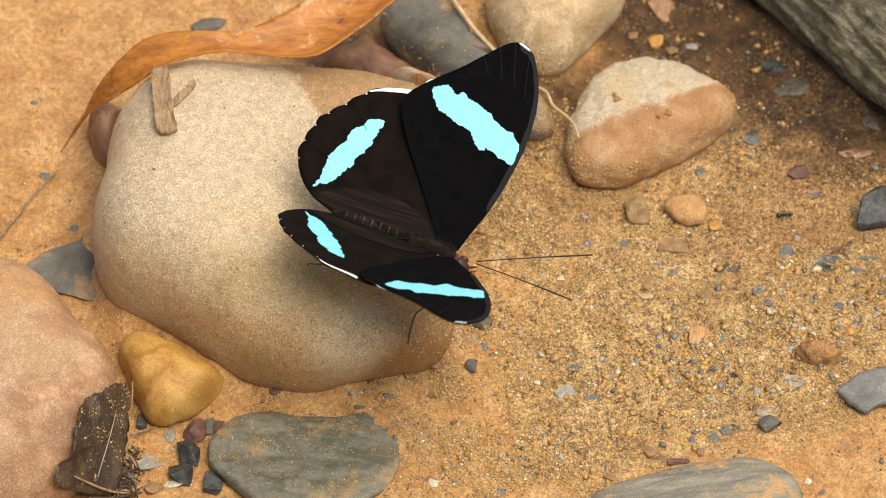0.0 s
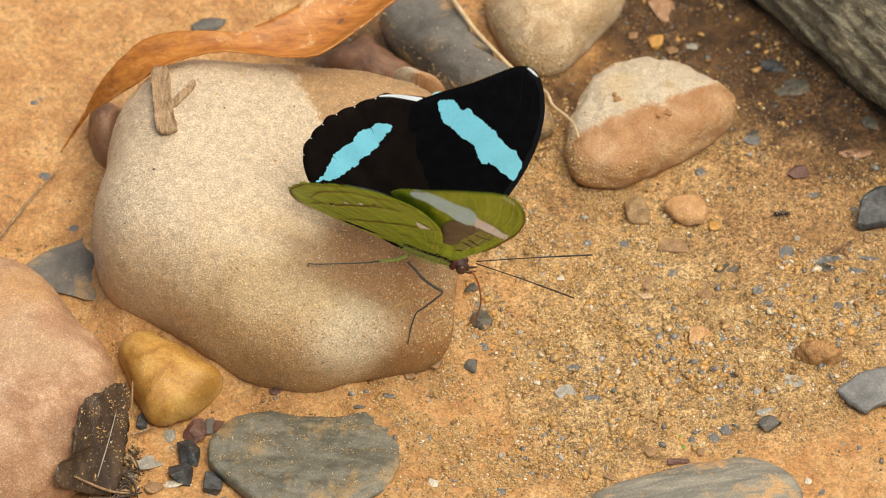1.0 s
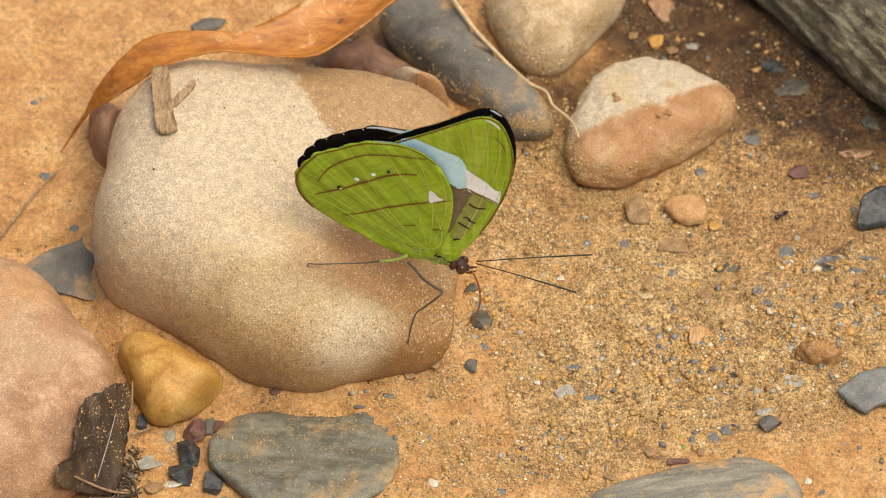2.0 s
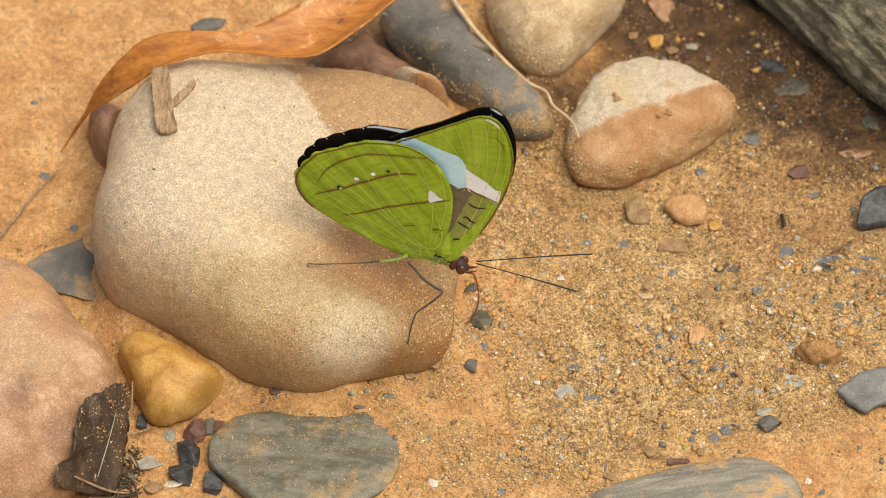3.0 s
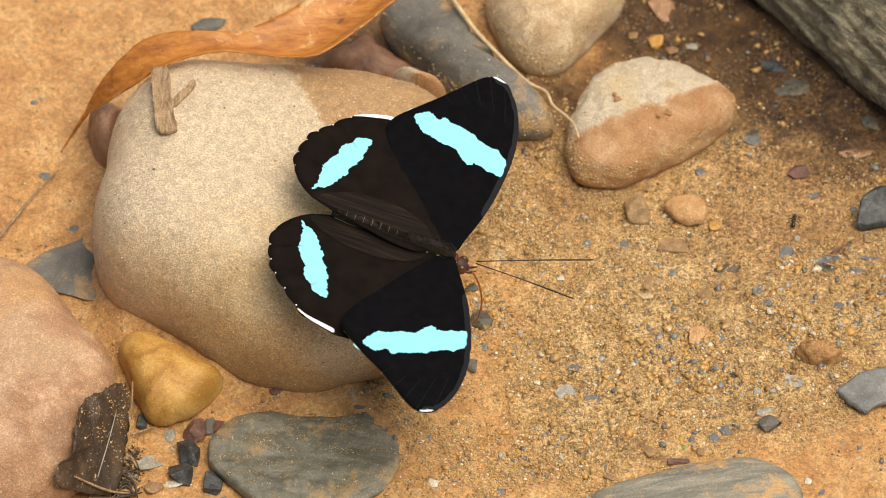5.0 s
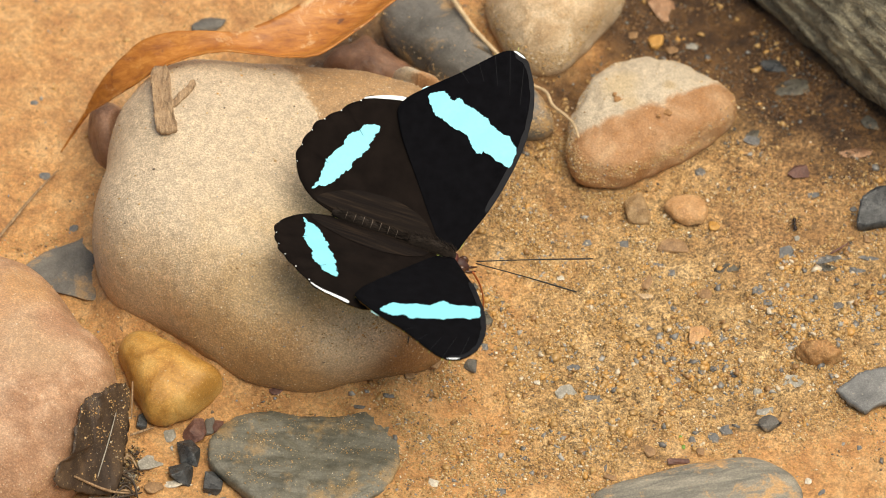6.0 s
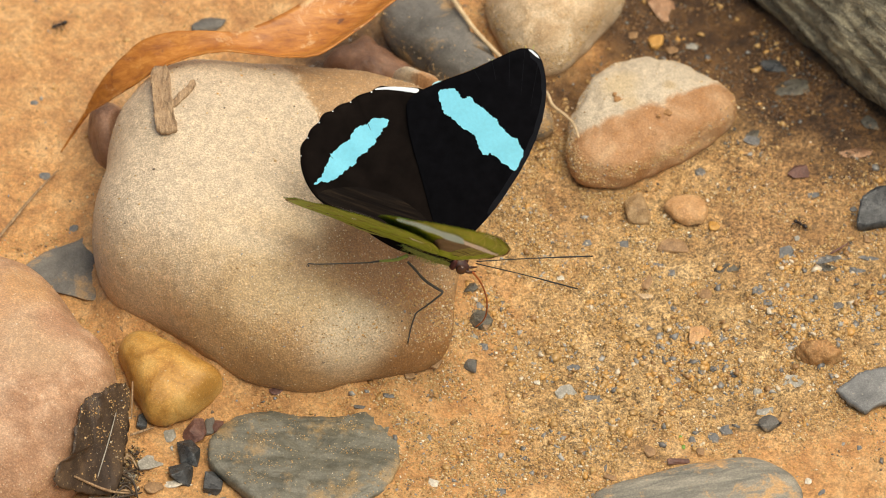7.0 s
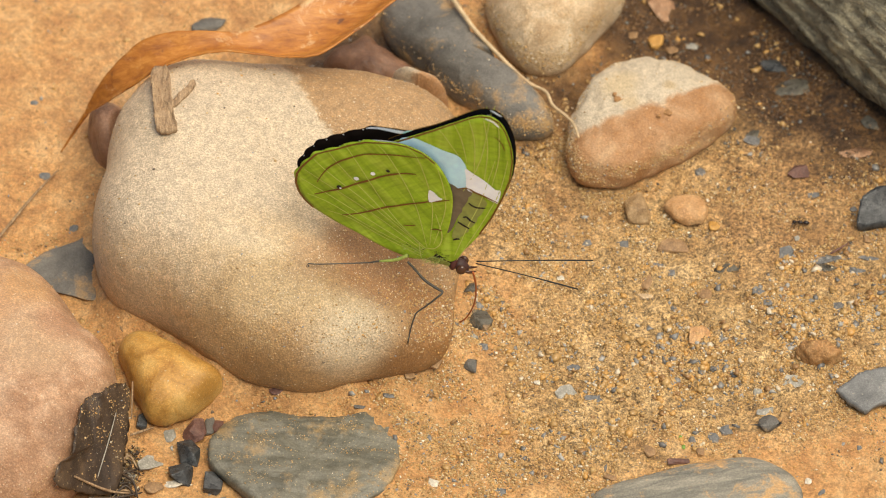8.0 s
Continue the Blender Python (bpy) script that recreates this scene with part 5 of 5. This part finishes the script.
plate("slate", M_BLACK, [(73.3, 4.9, 1.2), (73.5, 6.3, 2.0), (74.2, 9.2, 3.2), (74.8, 9.7, 3.4), (77.8, 11.1, 4.2), (85.8, 11.4, 4.5), (86.2, 6.1, 1.5), (79.7, 5.4, 1.3), (74.7, 4.8, 1.1)], 2.6, "dark wet slate at the edge of the mud", "slate", 0.15)
strand("root", M_ROOT, [(1.1, 52.3, 9.0), (3.4, 47.1, 10.0), (5.9, 43.5, 9.0), (9.7, 39.9, 7.0), (13.3, 36.0, 6.0), (15.8, 33.4, 6.0), (18.4, 31.2, 6.5), (19.6, 28.5, 6.0), (22.0, 25.4, 6.5), (23.3, 22.5, 7.5), (24.1, 18.8, 8.4)], [0.5, 0.42, 0.38, 0.3, 0.3, 0.22], "thin pale root looped over the stones", "root")
strand("twig", M_TWIG, [(-79.4, 0.9, 0.6), (-74.7, 9.0, 0.4), (-71.8, 13.4, 0.6), (-68.5, 18.3, 0.3)], [0.25, 0.3, 0.2, 0.1], "thin dry twig bedded in mud", "twig")
strand("twig", M_RED, [(68.5, -1.7, 0.8), (70.0, -0.9, 1.1), (71.8, 0.7, 0.9)], [0.2, 0.22, 0.12], "short reddish twig on sand", "twig")
strand("stem", M_TWIG, [(-57.2, -16.7, 0.6), (-56.5, -19.7, 2.0), (-55.7, -20.9, 1.0)], [0.15, 0.2, 0.1], "tiny dry stem by the stones", "twig")
for i, pts in enumerate(([(-61.9, -56.1, 2.0), (-58.0, -55.0, 1.6), (-53.6, -53.0, 0.6)], [(-60.9, -57.2, 1.5), (-56.6, -55.6, 1.4), (-52.7, -55.3, 0.4)], [(-57.6, -53.5, 1.5), (-55.7, -52.2, 1.8), (-52.7, -50.2, 0.5)], [(-54.4, -42.9, 0.8), (-52.5, -42.1, 0.8), (-50.3, -40.9, 0.5)], [(-57.0, -57.1, 1.4), (-54.9, -54.8, 1.6), (-53.2, -56.3, 0.4)],
                         [(-63.5, -58.6, 9.0), (-58.0, -57.4, 3.6), (-54.0, -56.6, 1.8)], [(-61.0, -59.4, 4.0), (-56.5, -57.9, 2.2), (-52.0, -55.8, 1.0)], [(-56.2, -50.2, 2.0), (-54.4, -49.0, 2.6), (-53.0, -50.6, 1.4)], [(-55.6, -52.4, 1.8), (-53.6, -54.4, 2.2), (-52.8, -57.0, 1.0)], [(-59.0, -60.0, 2.6), (-55.8, -59.0, 2.6), (-53.4, -59.8, 1.2)])):
    strand("straw", M_TWIG if i % 2 else M_BARK, pts, [0.2, 0.26, 0.12], "broken bit of straw and bark litter", "straw", "litter by the bark")

def rim(k, front):
    """Weight for grit: the outer part of a stone's footprint, more on its front."""
    (cx, cy), radii, tall = FOOTPRINTS[k]
    return lambda x, y: max(0.0, min(1.0, (math.hypot(x, y) / ring_radius(radii, math.atan2(y, x)) - 0.88) * 9)) * (1.0 if y < front else 0.25)


for host, k, count in ((oval, 6, 3600), (round_one, 5, 2600), (grey_one, 4, 1500), (pink, 1, 1200), (big, 0, 2400)):
    strewn(host, count, RNG, 0.05, 0.2, 5, M_SAND, "sandy crust on the rim of a stone", rim(k, -2), 0.05)
strewn(big, 5000, RNG, 0.04, 0.13, 1, M_GLINT, "fine pale sand grains stuck to the boulder", lambda x, y: 0.45 + 0.5 * max(0.0, min(1.0, (x - 2 * y - 10) / 60)))
strewn(big, 1300, RNG, 0.06, 0.26, 2, M_SAND, "sandy crust on the boulder's low end", lambda x, y: math.exp(-((x - 30) ** 2 + (y + 18) ** 2) / 70), 0.0)
strewn(big, 1500, RNG, 0.06, 0.24, 2, M_SAND, "coarse grit scattered on the boulder", lambda x, y: 0.04 + 0.9 * max(0.0, min(1.0, (x - 2 * y - 25) / 60)))
for flake in bark.children:
    if flake.name.startswith("flake"):
        strewn(flake, 520, RNG, 0.04, 0.2, 3, M_SAND, "sandy crumbs lying on rotten bark", lambda x, y: max(0.0, 0.25 + 1.6 * noise.noise(Vector((x / 2.2, y / 2.8, 4))) + 0.05 * (y + 50)))
crumbs = []
while len(crumbs) < 1100:
    t_, x, y = RNG.uniform(), RNG.normal(0, 1.1), RNG.normal(0, 1.6)
    x, y = x - 53.8 - 2.2 * t_, y - 45.5 - 12.0 * t_
    if not inside_stone(x, y, 0.97):
        crumbs.append((x, y, ground_z(x, y) + RNG.uniform(0, 0.5), 0.07 + 0.28 * RNG.uniform() ** 2.5))
grains("litter", M_CRUMB, crumbs, RNG, "crumbs of rotten bark and soil beside the flake", 0.5, 0.2)
strewn(slab, 1300, RNG, 0.03, 0.16, 4, M_SAND, "sandy grit caught in streaks on the slate", lambda x, y: max(0.0, 2.4 * noise.noise(Vector((x / 5, y / 2, 1))) - 0.1))
strewn(big, 70, RNG, 0.08, 0.3, 4, M_SAND, "clump of grit on the boulder", lambda x, y: math.exp(-((x - 8.4) ** 2 + (y + 21.3) ** 2) / 2.6))
for host, count in ((yellow, 90), (slab, 120), (oval, 130), (grey_one, 140), (round_one, 160), (pink, 220)):
    strewn(host, count, RNG, 0.05, 0.2, 4, M_SAND, "sandy grit stuck to a stone", lambda x, y: 0.6 if y < 0 else 0.3)


for x, y, z, w in ((40.0, 24.6, 8.1, 1.9), (38.4, 23.9, 8.3, 1.2), (31.0, 27.8, 8.1, 2.0), (30.6, 29.0, 8.1, 1.2)):
    COUNT[0] += 1
    lump = new("mud_crumb", hull_mesh("mud_crumb", w, w * 0.8, w * 0.6, M_CLOD, COUNT[0], 18, 0.4))
    lump.matrix_world = pose(x * MM, y * MM, (z + 0.25) * MM, 0, 0, 40 * COUNT[0])
    tagged(lump, "dry crumb of mud lying on the oval stone", "mud crumb", "crumbs on the stone")


# ---------------------------------------------------------------- ant
ant = tagged(new("ant"), "small glossy black ant on wet mud", "ant")
for nm, c, r in (("gaster", (-1.1, 0, 0.75), (0.62, 0.42, 0.42)), ("thorax", (0.0, 0, 0.7), (0.6, 0.24, 0.26)), ("head", (0.95, 0, 0.7), (0.42, 0.36, 0.3))):
    bm = bmesh.new()
    bmesh.ops.create_uvsphere(bm, u_segments=14, v_segments=9, radius=1)
    for vv in bm.verts:
        vv.co = Vector((c[0] + r[0] * vv.co.x, c[1] + r[1] * vv.co.y, c[2] + r[2] * vv.co.z)) * MM
    me = bpy.data.meshes.new(nm)
    bm.to_mesh(me)
    bm.free()
    me.materials.append(M_ANT)
    me.polygons.foreach_set("use_smooth", [True] * len(me.polygons))
    part(nm, me, ant)
for side in (1, -1):
    for x0, x1 in ((0.35, 1.0), (0.05, 0.1), (-0.25, -0.9)):
        v, f = tube([(x0, side * 0.15, 0.65), ((x0 + x1) / 2, side * 0.75, 1.0), (x1, side * 1.3, 0.0)], [0.07, 0.06, 0.04], 5, 8)
        part("leg", mesh_from("leg", v, f, M_ANT), ant)


ant_far = copy_thing(ant, pose(0, 0, 0))
tagged(ant_far, "small dark ant hurrying over bare mud", "ant")
ant["group"] = ant_far["group"] = "ants on the mud"

gnat = tagged(new("gnat"), "tiny dark gnat in flight above the stones", "gnat")
v, f = loft([(-1.3, 0, 0.1, 0.1), (-0.8, 0, 0.3, 0.3), (0, 0.1, 0.35, 0.35), (0.5, 0.1, 0.42, 0.42), (0.8, 0.05, 0.2, 0.2), (1.0, 0, 0.32, 0.3), (1.3, 0, 0.12, 0.12)], 10)
part("body", mesh_from("body", v, f, M_ANT), gnat)
for side in (1, -1):
    out = spline([(0.5, 0.2 * side, 0.4), (0.7, 1.4 * side, 0.6), (0.1, 2.4 * side, 0.7), (-0.6, 1.8 * side, 0.6), (-0.2, 0.6 * side, 0.45)], 24, True)
    v = [q * MM for q in out] + [(q - Vector((0, 0, 0.04))) * MM for q in out]
    f = [tuple(range(24)), tuple(range(47, 23, -1))] + [(k, (k + 1) % 24, 24 + (k + 1) % 24, 24 + k) for k in range(24)]
    part("wing", mesh_from("wing", v, f, M_GNATWING, None, False), gnat, "smoky little wing")


# ---------------------------------------------------------------- motion
ANT_FAR = [(0.0, (-37.5, 74.1, 0.0), 215), (6.0, (-49.7, 68.5, 0.0), 215), (6.5, (-58.2, 59.2, 0.0), 240), (6.6, (-59.4, 56.7, 0.0), 235), (6.7, (-61.7, 54.0, 0.0), 205), (6.8, (-64.1, 53.2, 0.0), 180), (6.9, (-66.6, 53.6, 0.0), 185), (7.0, (-69.4, 52.9, 0.0), 205), (7.1, (-71.4, 50.8, 0.0), 235),
           (7.2, (-72.9, 47.2, 0.0), 255), (7.3, (-73.8, 43.6, 0.0), 245), (7.4, (-75.1, 40.2, 0.0), 225), (7.5, (-77.1, 37.9, 0.0), 215), (7.6, (-79.3, 35.9, 0.0), 210), (8.0, (-88.4, 27.9, 0.0), 210)]
GNAT = [(0.0, (-132.1, 119.7, 40.0), -90), (2.6, (-110.3, 91.4, 40.0), -90), (2.8, (-71.8, 23.0, 30.0), -80), (2.9, (-75.0, -14.0, 26.0), -88), (3.0, (-72.0, -50.3, 24.0), -60), (3.15, (-43.2, -90.9, 24.0), 0), (3.3, (20.7, -74.3, 20.0), 50), (3.4, (45.9, -19.1, 16.0), 75),
        (3.5, (54.2, 2.9, 16.0), 115), (3.6, (39.7, 31.4, 22.0), 140), (3.75, (11.7, 70.6, 40.0), 140), (8.0, (-51.2, 217.9, 60.0), 150)]
# wing angles over the horizontal of the body
RIGHT = [(0, 33.3), (0.1, 34.7), (0.3, 37.3), (0.5, 42.5), (0.6, 47.6), (0.7, 52.3), (0.8, 57.6), (0.9, 63.1), (1, 68.6), (1.1, 73.1), (1.2, 77.6), (1.3, 82.7), (1.4, 86.9), (1.5, 88.6), (1.7, 89.4),
         (2.8, 89.7), (3.2, 89.8), (3.4, 88.4), (3.5, 87.3), (3.6, 83.7), (3.7, 72.7), (3.8, 45.0), (3.9, 34.2), (4, 20.3), (4.1, 10.0), (4.2, -0.7), (4.3, -5.8), (4.4, -5.5), (4.5, -4.6), (4.6, -2.6),
         (4.7, -0.8), (5.2, 8.9), (5.8, 19.5), (6, 23.1), (6.2, 26.1), (6.4, 33.0), (6.5, 36.7), (6.6, 41.8), (6.8, 49.8), (7, 57.5), (7.2, 65.1), (7.4, 71.4), (7.6, 79.2), (7.8, 87.8), (8, 90.0)]
LEFT = [(0, 32.0), (0.1, 33.6), (0.3, 36.3), (0.5, 42.7), (0.6, 48.1), (0.7, 53.4), (0.8, 58.3), (0.9, 63.7), (1, 69.5), (1.1, 73.8), (1.2, 77.0), (1.3, 80.8), (1.4, 85.2), (1.5, 89.0), (1.7, 91.0),
         (2.8, 91.0), (3, 90.6), (3.2, 89.0), (3.4, 88.4), (3.5, 87.7), (3.6, 81.5), (3.7, 70.3), (3.8, 46.0), (3.9, 32.0), (4, 19.8), (4.1, 10.5), (4.2, 3.2), (4.3, -1.1), (4.4, -2.7), (4.5, -2.6),
         (4.6, -1.3), (4.7, 0.2), (5.2, 9.0), (5.8, 18.8), (6, 22.6), (6.2, 26.7), (6.4, 32.5), (6.5, 36.5), (6.6, 40.3), (6.8, 48.0), (7, 56.6), (7.2, 63.6), (7.4, 70.6), (7.6, 76.4), (7.8, 86.0),
         (8, 91.2)]
# by wing angle: how far the hindwing lags, how the wings swing forward in their plane, and how they twist
LAG = {"L": [(-3, -6.2), (21, -5.5), (34, -4.8), (57, -3.7), (72, -4.4), (87, -2.5), (90, -2.2)], "R": [(-5, -4.7), (20, -6.5), (34, -5.8), (57, -4.3), (74, -5.5), (87, -2.4), (90, -2.2)]}
SWEEP = {"LF": [(-3, 4.4), (20, 0.9), (33, 0.5), (43, 0), (57, -1.2), (71, -1.8), (87, 3.0), (90, 4.8)], "RF": [(-5, -0.3), (20, -4), (34, -2.5), (57, -2.5), (70, -5), (76, -3.7), (87, 3.4), (90, 5.2)],
         "LH": [(-3, 3.8), (20, 1.6), (33, -0.2), (57, -1.1), (71, -3.6), (87, -3.4), (90, -1.8)], "RH": [(-5, 3.5), (20, 0.9), (33, 0.8), (42, 2.0), (57, 1.4), (72, -0.5), (87, -4.0), (90, -1.8)]}
TWIST = {"LF": [(-3, -3.4), (20, -3.6), (34, -0.7), (57, -1.4), (71, -4.7), (87, 0), (90, 0.2)], "RF": [(-5, -0.7), (20, -4), (36, -4.7), (57, -1.5), (75, -1), (87, 0.3), (90, 0.7)],
         "LH": [(-3, 5.4), (20, 3), (33, 0.3), (57, 2), (71, 2.6), (87, 0.2), (90, 1.2)], "RH": [(-5, -1.2), (20, 0.9), (33, 2.8), (57, 2), (72, 2.6), (87, -0.4), (90, 1.2)]}


def between(table, a):
    return float(np.interp(a, [r[0] for r in table], [r[1] for r in table]))


ANT = [(0.0, (60.8, 7.5, 0.0), 8), (0.5, (61.0, 7.6, 0.0), 12), (1.0, (60.3, 7.7, 0.0), 5), (1.5, (60.1, 7.9, 0.0), 10), (2.2, (60.2, 7.2, 0.0), 50), (2.9, (60.3, 6.4, 0.0), 97), (3.5, (60.3, 6.3, 0.0), 90),
       (4.0, (60.6, 6.5, 0.0), 85), (4.5, (61.8, 6.8, 0.0), 76), (5.2, (62.3, 6.2, 0.0), 84), (6.0, (62.4, 5.6, 0.0), 92), (6.5, (62.7, 5.4, 0.0), 95), (7.0, (63.3, 5.6, 0.0), 140), (7.5, (63.6, 6.0, 0.0), 168), (8.0, (63.3, 5.9, 0.0), 172)]


FEELERS = {"L": [(0.0, 7), (1.5, 7), (3.5, 7.7), (4.5, 3.8), (6.0, 4.5), (6.5, 6.7), (8.0, 3.5)], "R": [(0.0, -2.6), (1.0, -0.6), (1.5, 2.6), (3.5, 4.6), (4.5, -2), (6.0, 4.2), (6.5, 6.7), (8.0, 6.5)]}
SIPS = [(0.0, 0), (1.5, 0), (3.0, 5), (3.5, 4), (4.5, -1), (6.0, -5), (7.0, -12), (7.5, 0), (8.0, 12)]


def motions():
    axis = BODY.to_3x3().inverted() @ (Vector(AIM) - Vector(EYE)).normalized()
    walk(PROBOSCIS, [(t, Matrix.Translation(HINGE) @ Matrix.Rotation(radians(a), 4, axis)) for t, a in SIPS])
    for key, side in (("L", 1), ("R", -1)):
        walk(ANTENNAE[key], [(t, pose(6.1 * MM, side * 0.25 * MM, -0.2 * MM, 0, 0, a)) for t, a in FEELERS[key]])
    for rows, key, side in ((LEFT, "L", 1), (RIGHT, "R", -1)):
        hinge = Matrix.Translation(Vector((1.8, side * 1.22, 0)) * MM)
        for wing, which, lags in zip(WINGS[key], (key + "F", key + "H"), ([(0, 0)], LAG[key])):
            walk(wing, [(t, hinge @ Matrix.Rotation(radians(side * (a + between(lags, a))), 4, "X") @ Matrix.Rotation(radians(side * between(SWEEP[which], a)), 4, "Z") @ Matrix.Rotation(radians(between(TWIST[which], a)), 4, "Y")) for t, a in rows])
    walk(gnat, [(t, pose(p[0] * MM, p[1] * MM, p[2] * MM, 0, 0, a)) for t, p, a in GNAT])
    walk(ant_far, [(t, pose(p[0] * MM, p[1] * MM, ground_z(p[0], p[1]) * MM, 0, 0, a)) for t, p, a in ANT_FAR])
    walk(ant, [(t, pose(p[0] * MM, p[1] * MM, ground_z(p[0], p[1]) * MM, 0, 0, a)) for t, p, a in ANT])


motions()
